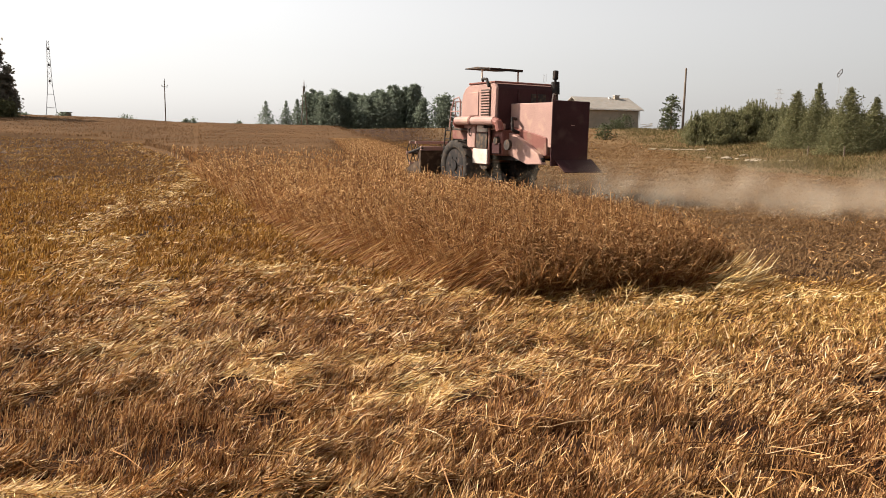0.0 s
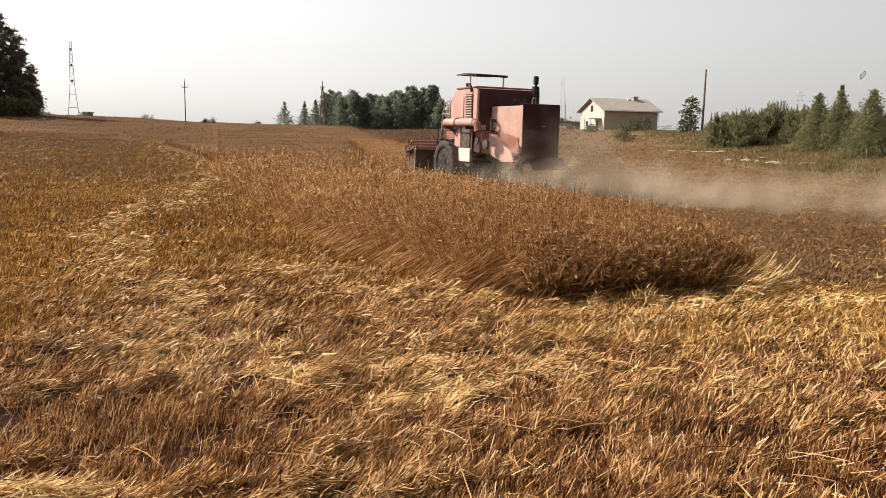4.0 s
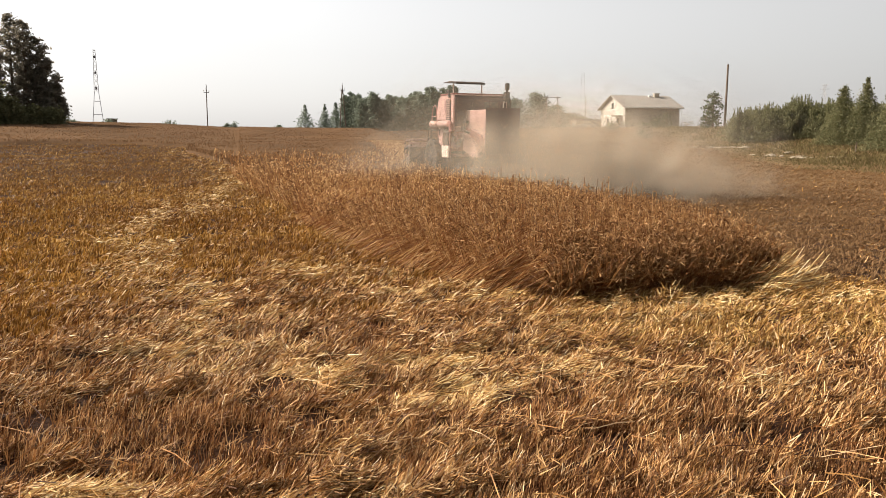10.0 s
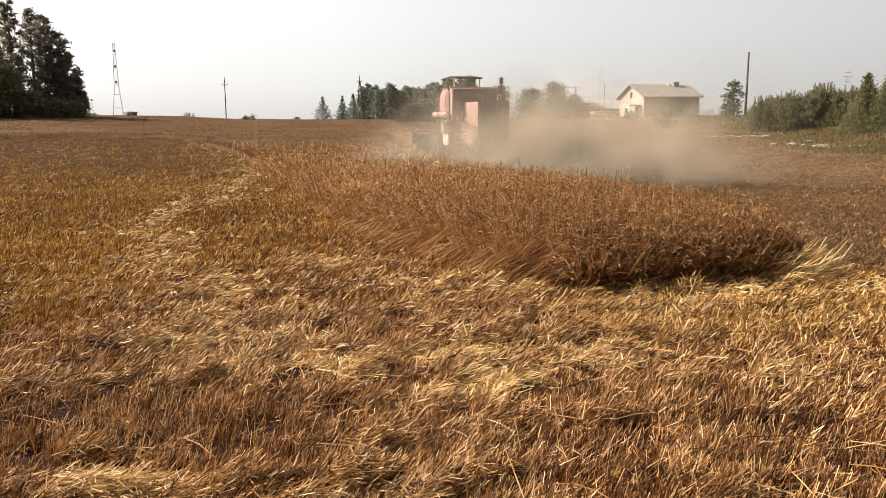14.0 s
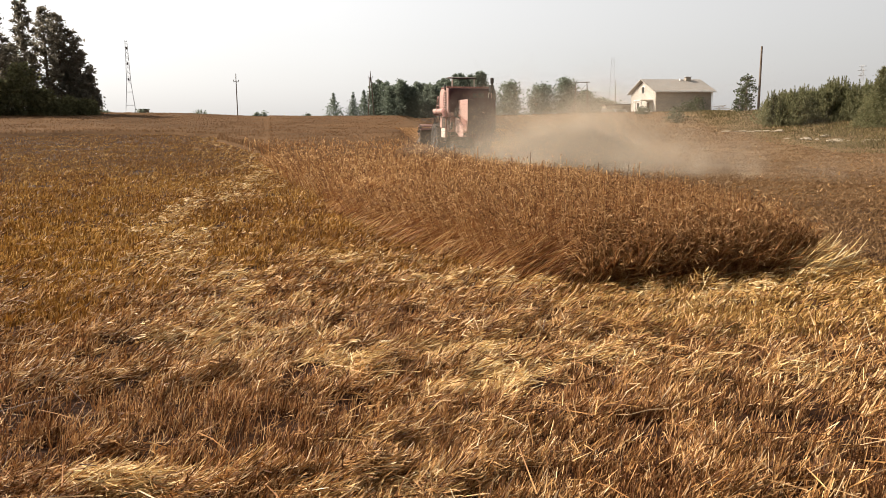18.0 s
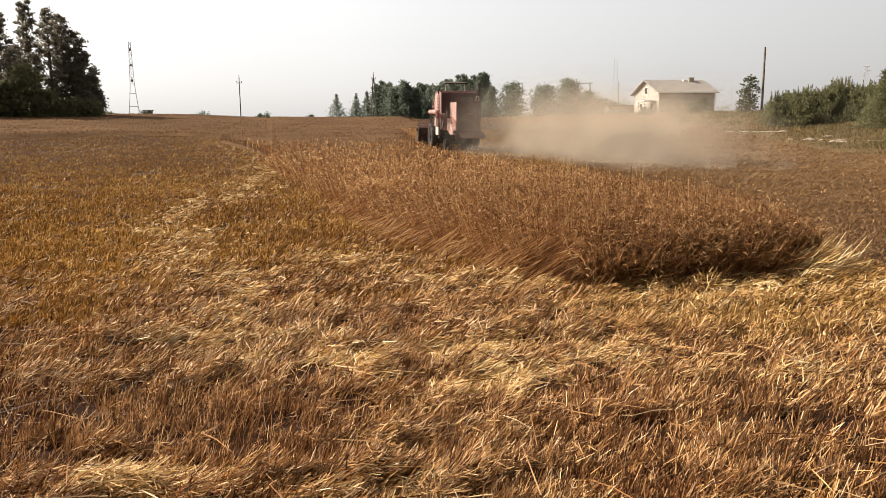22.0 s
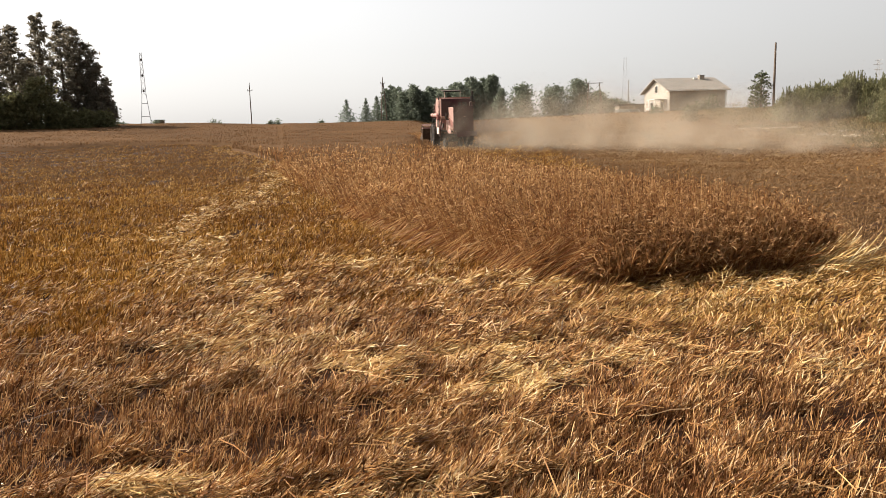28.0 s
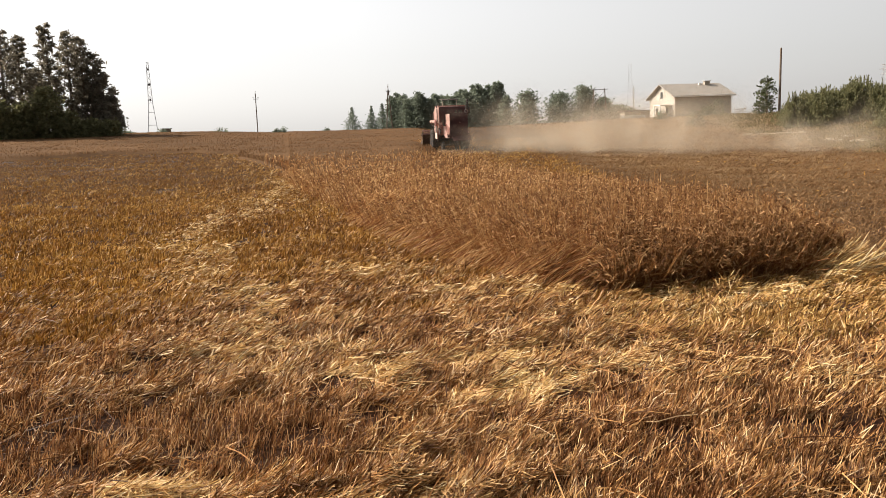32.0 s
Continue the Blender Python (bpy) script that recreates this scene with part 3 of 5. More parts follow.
def standing_crop():
    r = np.random.default_rng(12)
    x, y, d = spread(140000, 7.4, 58, -25, 27, r)
    ins = inside(x, y, CROP)
    gap = edge_gap(x, y)
    ok = (ins | (gap < 0.35 + 0.012 * y) & (y > 8.2) & (y < 40) & (r.uniform(0, 1, len(x)) < 0.7)) & (r.uniform(0, 1, len(x)) > smooth(30, 56, d))
    x, y, d, ins, gap = x[ok], y[ok], d[ok], ins[ok], gap[ok]
    # the front stands close
    n = 9500
    u = r.uniform(1.42, 3.98, n)
    ex, ey = u + r.normal(0, 0.03, n), np.interp(u, [1.36, 2.2, 3.2, 4.0], [7.75, 7.95, 8.2, 8.5]) + 0.08 + 0.65 * r.uniform(0, 1, n) ** 1.4
    x, y, d = np.append(x, ex), np.append(y, ey), np.append(d, np.hypot(ex, ey))
    ins, gap = np.append(ins, ex > 0), np.append(gap, edge_gap(ex, ey))
    gap = np.where(ins, gap, -gap) + 0.3 * lump(x, y, 1.2, 51, 2)
    thinned = (lump(x, y, 0.4, 54, 3) < -0.12) & (r.uniform(0, 1, len(x)) < 0.8)
    x, y, d, ins, gap = x[~thinned], y[~thinned], d[~thinned], ins[~thinned], gap[~thinned]
    low = (1 - smooth(-0.2, 0.7 + 0.012 * y, gap)) * (x < 3.3)
    front = (y < 9.2) & (x > 1.5)
    low = np.where(front, low * smooth(2.6, 1.3, x), low)
    wide = np.maximum(0.0052, 0.0006 * d)
    low = low * 0.18
    h = (0.80 - 0.10 * smooth(10, 14, d)) * (1 - 0.35 * smooth(0.1, 0.9, -gap)) * (1 - 0.25 * low) * (1 + 0.07 * lump(x, y, 1.6, 52, 2) + 0.10 * lump(x, y, 0.45, 57, 2))
    face = y - np.interp(x, [1.36, 2.2, 3.2, 4.0], [7.75, 7.95, 8.2, 8.5])
    slope = smooth(-0.1, 1.1, face + 0.3 * lump(x, y, 0.5, 55, 2))         # the outermost stalks are bent and lower
    h = h * np.where(x > 1.3, 0.66 + 0.34 * slope, 1) * (1 + 0.10 * r.normal(0, 1, len(x)) * (y < 14))
    messy = 0.15 + 0.16 * (1 - smooth(0.1, 1.2, near_line(x, y, [(1.36, 7.75), (2.2, 7.95), (3.2, 8.2), (4.0, 8.5), (4.3, 11.0)]))) + 0.05 * lump(x, y, 0.6, 53, 2)
    (va, fa), (vb, fb) = crop_stand(x, y, d, r, h, low, wide, np.clip(messy, 0.08, 0.6), np.where(x > 1.3, 0.16 * (1 - slope), 0.0))
    tagged(new("standing_crop", mesh_of("standing_crop", va, fa, STALK)),
           "ripe brown grain stalks, lodged along one edge of the stand", "grain crop", kind="stuff")
    tagged(new("crop_ears", mesh_of("crop_ears", vb, fb, EAR)),
           "drooping greyish-brown ears on the standing grain", "grain ears", kind="stuff")
    # stalks knocked sideways along the mown edge, and a few that overtop the rest
    n = 2000
    u = r.uniform(0, 1, n) ** 2.2
    x, y = 3.75 + 0.4 * u + r.normal(0, 0.16, n), 8.35 + 3.2 * u + r.normal(0, 0.12, n)
    el = r.uniform(0.1, 1.1, n)
    az = r.normal(-0.5, 0.45, n)
    lean = np.stack([np.cos(az) * np.cos(el), np.sin(az) * np.cos(el), np.sin(el)], 1)
    v, f, _ = ribbons(np.stack([x, y, ground_z(x, y)], 1), lean, r.uniform(0.25, 0.65, n), np.full(n, 0.008), r.uniform(0, 0.3, n), r)
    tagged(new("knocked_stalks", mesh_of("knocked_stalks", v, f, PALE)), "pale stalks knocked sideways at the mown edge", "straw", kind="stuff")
    # single stalks bent out of the front
    n = 1100
    u = r.uniform(1.3, 4.0, n)
    x, y = u, np.interp(u, [1.36, 2.2, 3.2, 4.0], [7.75, 7.95, 8.2, 8.5]) + r.normal(0.06, 0.10, n)
    az, el = r.normal(-1.2, 0.9, n), r.uniform(0.15, 1.2, n)
    lean = np.stack([np.cos(az) * np.cos(el), np.sin(az) * np.cos(el), np.sin(el)], 1)
    v, f, _ = ribbons(np.stack([x, y, ground_z(x, y) + r.uniform(0, 0.25, n)], 1), lean, r.uniform(0.15, 0.42, n), np.full(n, 0.0085), r.uniform(0, 0.25, n), r)
    tagged(new("bent_stalks", mesh_of("bent_stalks", v, f, STALK)), "single stalks bent out of the front of the stand", "straw", kind="stuff")
    # stalks lodged outwards over the left edge, arching down to the ground in bundles
    bundles, per = 1300, 9
    k = np.repeat(r.uniform(0.04, 1, bundles), per)
    n = len(k)
    spot = np.linspace(0, 1, 6)
    ox, oy = np.repeat(r.normal(0, 0.16, bundles), per), np.repeat(r.normal(0, 0.16, bundles), per)
    deep = np.repeat(r.uniform(-0.25, 0.6, bundles), per) * np.minimum(0.35 + 3 * k, 1)
    x = np.interp(k, spot, [1.45, 0.85, 0.3, -0.42, -1.75, -2.5]) + ox + 0.8 * deep + r.normal(0, 0.07, n)
    y = np.interp(k, spot, [7.85, 9.0, 10.2, 11.8, 15.2, 17.6]) + oy + 0.3 * deep + r.normal(0, 0.07, n)
    az = np.repeat(r.normal(3.35, 0.3, bundles), per) + r.normal(0, 0.12, n)
    el = np.repeat(r.uniform(-0.95, -0.35, bundles), per) + r.normal(0, 0.1, n)
    lean = np.stack([np.cos(az) * np.cos(el), np.sin(az) * np.cos(el), np.sin(el)], 1)
    top = np.clip(0.34 + 0.40 * deep + r.normal(0, 0.06, n), 0.12, 0.72)
    ln = np.minimum(r.uniform(0.35, 0.75, n), top / np.maximum(-np.sin(el), 0.2))
    v, f, _ = ribbons(np.stack([x, y, ground_z(x, y) + top], 1), lean, ln, np.maximum(0.008, 0.00095 * y), r.uniform(-0.05, 0.12, n), r, taper=0.8)
    tagged(new("lodged_stalks", mesh_of("lodged_stalks", v, f, STALK)), "bundles of brown stalks lodged over along the edge of the stand", "straw", kind="stuff")
    n = 150
    k = r.uniform(0, 1, n)
    x = np.interp(k, [0, 0.4, 0.8, 1], [4.0, 4.1, 2.0, -0.6]) - r.uniform(0.1, 1.4, n)
    y = np.interp(k, [0, 0.4, 0.8, 1], [9.5, 16, 24, 33]) + r.normal(0, 0.5, n)
    (va, fa), (vb, fb) = crop_stand(x, y, np.hypot(x, y), r, 0.86 + r.uniform(0, 0.22, n), np.zeros(n), np.maximum(0.008, 0.001 * y))
    v, f = join([(va, fa), (vb, fb)])
    tagged(new("tall_stalks", mesh_of("tall_stalks", v, f, EAR)), "single dark stalks that overtop the standing grain", "grain crop", kind="stuff")


standing_crop()


def far_crop():
    """The uncut field beyond: a close canopy with a ragged top and steep sides."""
    r = np.random.default_rng(13)
    xs, ys = np.arange(-95, 8, 0.8), np.arange(27, 131, 0.8)
    gx, gy = np.meshgrid(xs, ys, indexing="ij")
    gx = gx + r.uniform(-0.25, 0.25, gx.shape)
    gy = gy + r.uniform(-0.25, 0.25, gy.shape)
    ok = inside(gx.ravel(), gy.ravel(), CROP).reshape(gx.shape) & (np.hypot(gx, gy) > 30)
    soft = ok.astype(float)
    for _ in range(4):
        soft = (soft + np.roll(soft, 1, 0) + np.roll(soft, -1, 0) + np.roll(soft, 1, 1) + np.roll(soft, -1, 1)) / 5
    hz = -0.12 + smooth(0.30, 0.9, soft) * (np.where(gx < -0.25 * gy, 0.50, 0.66) + 0.03 * r.normal(size=gx.shape) + 0.04 * lump(gx, gy, 6, 61, 2))
    v = np.stack([gx, gy, ground_z(gx, gy) + hz], -1).reshape(-1, 3)
    m = len(ys)
    i, j = np.meshgrid(np.arange(len(xs) - 1), np.arange(m - 1), indexing="ij")
    i, j = i.ravel(), j.ravel()
    keep = soft[i, j] + soft[i + 1, j] + soft[i, j + 1] + soft[i + 1, j + 1] > 0.4
    i, j = i[keep], j[keep]
    f = np.stack([i * m + j, (i + 1) * m + j, (i + 1) * m + j + 1, i * m + j + 1], 1)
    tagged(new("uncut_field", mesh_of("uncut_field", v, f, FARCROP_SHADED, True)),
           "wide stand of uncut brown grain up to the crest", "grain crop", kind="stuff")
    x, y, d = spread(90000, 30, 128, -37, 5, r)
    ok = inside(x, y, CROP)
    x, y, d = x[ok], y[ok], d[ok]
    n = len(x)
    lean = unit(np.stack([r.normal(0, 0.35, n), r.normal(0, 0.35, n), np.ones(n)], 1))
    root = np.stack([x, y, ground_z(x, y) + np.where(x < -0.25 * y, 0.24, 0.38)], 1)
    va, fa, _ = ribbons(root, lean, r.uniform(0.16, 0.30, n), 0.0007 * d, r.uniform(0, 0.2, n), r)
    tagged(new("far_ears", mesh_of("far_ears", va, fa, FAREAR_HAZED)), "brown ears on the uncut grain", "grain ears", kind="stuff")


far_crop()


def bank_grass():
    r = np.random.default_rng(14)
    x, y, d = spread(130000, 34, 150, 8, 42, r)
    ok = x > bank_x(y) + 1.2 * lump(x, y, 5, 71, 2) + r.normal(0, 0.9, len(x))
    x, y, d = x[ok], y[ok], d[ok]
    n = len(x)
    lean = unit(np.stack([r.normal(0, 0.4, n), r.normal(0, 0.4, n), np.ones(n)], 1))
    h = r.uniform(0.12, 0.36, n) * (1 + 0.6 * lump(x, y, 7, 72, 2)) * (0.5 + 0.5 * smooth(0, 6, x - bank_x(y)))
    root = np.stack([x, y, ground_z(x, y) - 0.03], 1)
    va, fa, _ = ribbons(root, lean, h, 0.0007 * d, r.uniform(0, 0.3, n), r, taper=0.2)
    tagged(new("bank_grass", mesh_of("bank_grass", va, fa, GRASS)), "tall dry grass and weeds on the bank beside the field", "grass", kind="stuff")


bank_grass()


# ---- building tools ----
def thing(name, m, label, category, group=""):
    ob = new(name)
    ob.matrix_basis = m
    return tagged(ob, label, category, group)


def part(name, bm, material, parent, label="", m=None, smooth_faces=False):
    me = bpy.data.meshes.new(name)
    bm.to_mesh(me)
    bm.free()
    if smooth_faces:
        for p in me.polygons:
            p.use_smooth = True
    me.materials.append(material)
    ob = new(name, me)
    ob.parent = parent
    if m is not None:
        ob.matrix_basis = m
    return tagged(ob, label)


def box(x0, x1, y0, y1, z0, z1, bevel=0.01, bm=None):
    bm = bm or bmesh.new()
    g = bmesh.ops.create_cube(bm, size=1)
    for v in g["verts"]:
        v.co = Vector(((x0 + x1) / 2 + v.co.x * (x1 - x0), (y0 + y1) / 2 + v.co.y * (y1 - y0), (z0 + z1) / 2 + v.co.z * (z1 - z0)))
    if bevel:
        es = list({e for v in g["verts"] for e in v.link_edges})
        bmesh.ops.bevel(bm, geom=es, offset=bevel, segments=1, affect="EDGES")
    return bm


def tube(a, b, r0, r1=None, sides=10, bm=None, caps=True):
    bm = bm or bmesh.new()
    a, b = Vector(a), Vector(b)
    r1 = r0 if r1 is None else r1
    q = (b - a).to_track_quat("Z", "Y").to_matrix().to_4x4()
    bmesh.ops.create_cone(bm, cap_ends=caps, segments=sides, radius1=r0, radius2=r1, depth=(b - a).length,
                          matrix=Matrix.Translation((a + b) / 2) @ q)
    return bm


def bent_tube(points, r, sides=8, bm=None):
    bm = bm or bmesh.new()
    for a, b in zip(points, points[1:]):
        tube(a, b, r, r, sides, bm)
    for p in points[1:-1]:
        bmesh.ops.create_icosphere(bm, subdivisions=1, radius=r * 1.02, matrix=Matrix.Translation(p))
    return bm


def prism(profile, x0, x1, bevel=0.0, bm=None):
    """A (y, z) outline drawn out from x0 to x1."""
    bm = bm or bmesh.new()
    va = [bm.verts.new((x0, y, z)) for y, z in profile]
    vb = [bm.verts.new((x1, y, z)) for y, z in profile]
    n = len(profile)
    fs = [bm.faces.new(va), bm.faces.new(vb[::-1])]
    for i in range(n):
        fs.append(bm.faces.new((va[(i + 1) % n], va[i], vb[i], vb[(i + 1) % n])))
    bmesh.ops.recalc_face_normals(bm, faces=fs)
    if bevel:
        bmesh.ops.bevel(bm, geom=list({e for f in fs for e in f.edges}), offset=bevel, segments=1, affect="EDGES")
    return bm


# ---- trees ----
def leaf_cards(centres, size, r, slim=0.65, upright=0.0):
    """Leaf clumps or sprays of needles, each a small blade of its own."""
    n = len(centres)
    d = unit(r.normal(size=(n, 3)) * np.array([1, 1, 0.7]) + np.array([0, 0, upright]))
    q = unit(np.cross(d, r.normal(size=(n, 3))))
    s = (size * r.uniform(0.55, 1.35, n))[:, None] * 0.5
    v = np.stack([centres - d * s, centres - q * s * slim, centres + d * s, centres + q * s * slim], 1).reshape(-1, 3)
    return v, np.arange(4 * n).reshape(-1, 4)


def crown_object(name, parent, centres, size, r, material, label="", slim=0.65, upright=0.0):
    v, f = leaf_cards(centres, size, r, slim, upright)
    ob = new(name, mesh_of(name, v, f, material))
    ob.parent = parent
    return tagged(ob, label)


def limbs(parent, h, reach, base, n, r, rad):
    for i in range(n):
        bm = bmesh.new()
        z = h * (base + (0.93 - base) * (i + r.uniform(0, 0.8)) / n)
        a = i * 2.4 + r.uniform(-0.4, 0.4)
        l = reach * (0.55 + 0.6 * r.random()) * (1 - 0.45 * (z / h - base))
        p0 = Vector((0, 0, z))
        p1 = p0 + Vector((math.cos(a) * l * 0.55, math.sin(a) * l * 0.55, l * 0.22))
        p2 = p0 + Vector((math.cos(a) * l, math.sin(a) * l, l * 0.5))
        tube(p0, p1, rad * 0.35, rad * 0.2, 5, bm)
        tube(p1, p2, rad * 0.2, rad * 0.06, 5, bm)
        part("limb", bm, BARK, parent)


def broad_tree(name, x, y, h, w, seed, label, material, base=0.15, n=2600, leaf=0.42, group="", lobes=16, spiky=0.0, arms=5, tight=1.0, slim=0.65):
    r = np.random.default_rng(seed)
    t = thing(name, pose(x, y, gz(x, y) - 0.1, rz=r.uniform(0, 360)), label, "tree", group)
    rad = 0.014 * h + 0.06
    bm = tube((0, 0, 0), (0, 0, h * 0.55), rad, rad * 0.6, 8)
    tube((0.0, 0, h * 0.5), (0, 0, h * 0.94), rad * 0.62, rad * 0.12, 6, bm)
    part("trunk", bm, BARK, t)
    limbs(t, h, w * 0.5, base + 0.1, arms, r, rad)
    pts = []
    for i in range(lobes):
        u = (i + 0.5) / lobes
        z = h * (base + (0.96 - base) * u)
        prof = math.sin(math.pi * min(0.14 + 0.80 * u, 1.0)) ** 0.55 * (1 - spiky * u)
        a = i * 2.399 + r.uniform(-0.5, 0.5)
        rr = w * 0.5 * prof * r.uniform(0.25, 0.85 + 0.35 * (1 - tight))
        c = np.array([math.cos(a) * rr, math.sin(a) * rr, z])
        s = (w * 0.5 * prof * r.uniform(0.26, 0.5) + 0.2) * tight
        k = max(6, int(n / lobes * (0.4 + s / (w * 0.22)) * 0.6))
        p = r.normal(size=(k, 3)) * np.array([s, s, s * 0.7]) * 0.55
        pts.append(c + p)
    crown_object("crown", t, np.concatenate(pts), leaf, r, material, "", slim)
    return t


def conifer(name, x, y, h, w, seed, label, material, n=1500, leaf=0.35, base=0.06, group="", ragged=0.25, power=0.85, tip=0.0):
    """Whorls of drooping branches round a straight stem; tip: how many upright shoots end it."""
    r = np.random.default_rng(seed)
    t = thing(name, pose(x, y, gz(x, y) - 0.08, rz=r.uniform(0, 360)), label, "tree", group)
    rad = 0.010 * h + 0.03
    part("trunk", tube((0, 0, 0), (0, 0, h * 0.9), rad, rad * 0.12, 7), BARK, t)
    pts = []
    whorls = max(8, int(h * (1.6 if tip else 2.6)))
    for i in range(whorls):
        u = (i + r.uniform(0.1, 0.9)) / whorls
        z = h * (base + (1 - base) * u) * (0.80 if tip else 1.0)
        reach = w * 0.5 * (1 - u) ** power + 0.08
        arms = 7 if tip else 11
        for k in range(arms):
            a = r.uniform(0, 2 * math.pi)
            l = reach * r.uniform(1 - ragged * 2, 1 + ragged)
            m = max(3, int(n / whorls / arms * (0.4 + 1.3 * (1 - u))))
            s = r.uniform(0.05, 1.0, m)
            lift = 0.35 if tip else -0.12
            p = np.stack([np.cos(a) * l * s, np.sin(a) * l * s, z + lift * l * s * s], 1)
            pts.append(p + r.normal(0, 0.06 * l + 0.04, (m, 3)) * np.array([1, 1, 1 if tip else 2.6]))
    if not tip:                                       # close inner needles and a pointed leader
        u = 1 - np.sqrt(r.uniform(0, 1, n))
        a, s = r.uniform(0, 2 * math.pi, n), np.sqrt(r.uniform(0, 1, n)) * (w * 0.42 * (1 - u) ** power + 0.05)
        pts.append(np.stack([np.cos(a) * s, np.sin(a) * s, h * (base + (0.97 - base) * u)], 1))
    for k in range(int(tip) + 1):
        a = r.uniform(0, 2 * math.pi)
        q = w * 0.28 * (k > 0) * r.uniform(0.3, 1)
        z1 = h * (1.0 if k == 0 else r.uniform(0.78, 1.0))
        m = 26 if tip else 9
        pts.append(np.stack([np.full(m, q * math.cos(a)), np.full(m, q * math.sin(a)), np.linspace(z1 - (0.28 if tip else 0.08) * h, z1 - 0.06, m)], 1) + r.normal(0, 0.025, (m, 3)))
    crown_object("crown", t, np.concatenate(pts), leaf, r, material, "", 0.26, 1.6 if tip else 0.0)
    return t


def at(az, d):
    return d * math.sin(radians(az)), d * math.cos(radians(az))


def top_z(el, d):
    return 1.65 + d * math.tan(radians(el))


def trees():
    # tall pines and an undergrowth at the left of the field
    for i, (az, el, d, w) in enumerate([(-25.9, 3.7, 112, 3.2), (-26.3, 5.3, 113, 4.0), (-26.8, 6.7, 114, 4.4), (-27.5, 7.7, 113, 4.4), (-28.3, 8.1, 116, 4.4), (-29.5, 8.5, 114, 3.8),
                                        (-31.2, 7.7, 114, 4.4), (-32.2, 8.0, 111, 5.0), (-33.9, 7.2, 113, 5.4), (-36.0, 8.0, 112, 6), (-30.3, 5.6, 118, 4)]):
        x, y = at(az, d)
        broad_tree("pine_tree", x, y, top_z(el, d) - gz(x, y), w, 100 + i, "tall dark pine with a ragged open crown at the field's edge",
                   LEAF_PINE_HAZED, 0.03 if i < 5 else 0.14, 6600 if i < 5 else 6000, 0.48, "pines at the field's edge", 44, 0.22, 12, 0.72, 0.42)
    for i, (az, el, d, w) in enumerate([(-26.1, 1.9, 109, 2.6), (-27.1, 2.0, 108, 3), (-28.6, 2.6, 107, 3.5), (-29.9, 4.3, 107, 4.6), (-31.3, 3.2, 106, 4.5), (-33.0, 3.6, 106, 5)]):
        x, y = at(az, d)
        broad_tree("broadleaf_tree", x, y, top_z(el, d) - gz(x, y), w, 130 + i, "bushy green broadleaf tree under the pines", LEAF_YOUNG, 0.0, 5000, 0.38,
                   "undergrowth below the pines", 20)
    # grove on the skyline
    rr = random.Random(5)
    for i in range(22):
        az = -6.3 + i * 0.405
        el = 3.14 + 0.2 * math.sin(i * 1.7) + 0.62 * float(smooth(10, 17, np.float64(i))) + rr.uniform(-0.18, 0.16)
        el -= 0.5 if i > 20 else 0
        d = 186 + rr.uniform(-9, 9)
        x, y = at(az, d)
        broad_tree("grove_tree", x, y, (top_z(el, d) - gz(x, y)) * 1.03, rr.uniform(3.6, 5.6), 200 + i, "dark green tree in a grove on the skyline", LEAF_FAR_HAZED,
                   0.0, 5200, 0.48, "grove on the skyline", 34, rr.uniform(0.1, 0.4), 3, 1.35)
    for i, (az, el, d, w) in enumerate([(-9.3, 2.45, 180, 11.5), (-7.85, 2.45, 178, 9.0), (-7.05, 2.65, 181, 9.6)]):
        x, y = at(az, d)
        conifer("spruce_tree", x, y, top_z(el, d) - gz(x, y), w, 230 + i, "small dark spruce standing alone on the skyline", LEAF_FAR_HAZED, 1700, 0.62, 0.0, "spruces on the skyline", 0.25, 0.95)
    for i, (az, el, d, w) in enumerate([(3.75, 3.25, 182, 6.6), (6.15, 3.0, 184, 7.4), (7.95, 3.45, 186, 6.4), (9.2, 2.4, 190, 5.0), (10.2, 1.8, 186, 5.5), (11.0, 1.5, 186, 5.0)]):
        x, y = at(az, d)
        broad_tree("round_tree", x, y, top_z(el, d) - gz(x, y), w, 240 + i, "round-crowned broadleaf tree on the skyline", LEAF_FAR_HAZED, 0.10, 6000, 0.52, "round trees on the skyline", 34, 0.0, 5, 1.4)
    # birch beside the pole
    x, y = at(20.35, 116)
    broad_tree("birch_tree", x, y, top_z(3.4, 116) - gz(x, y), 3.2, 260, "slender young birch with airy foliage beside a pole", LEAF, 0.1, 1100, 0.36, "", 14, 0.2, 8)
    # young pines on the bank
    rr = random.Random(8)
    for i in range(60):
        az = 21.9 + (i % 30) * 0.37 + rr.uniform(-0.2, 0.2)
        d = 80 + (i // 30) * 8 + rr.uniform(-3, 3)
        el = float(np.interp(az, [21.5, 23, 24.5, 26, 28, 30, 34], [1.9, 2.5, 2.7, 3.05, 2.7, 2.4, 2.1])) + rr.uniform(-0.45, 0.2)
        x, y = at(az, d)
        conifer("young_pine", x, y, top_z(el, d) - gz(x, y), rr.uniform(2.4, 3.4), 300 + i, "bushy young pine with upright shoots on the bank", LEAF_YOUNG, 2900, 0.29, 0.0,
                "young pines on the bank", 0.25, 0.5, 8)
    for i, (az, el, d, w) in enumerate([(28.5, 3.65, 70, 5.2), (29.8, 4.0, 69, 4.8), (31.65, 3.85, 61, 5.6), (33.2, 3.0, 64, 4.6), (35.0, 3.6, 66, 5.2)]):
        x, y = at(az, d)
        conifer("spruce_tree", x, y, top_z(el, d) - gz(x, y), w, 360 + i, "young green spruce on the grassy bank", LEAF_YOUNG, 5200, 0.24, 0.0, "spruces on the bank", 0.36, 0.95)
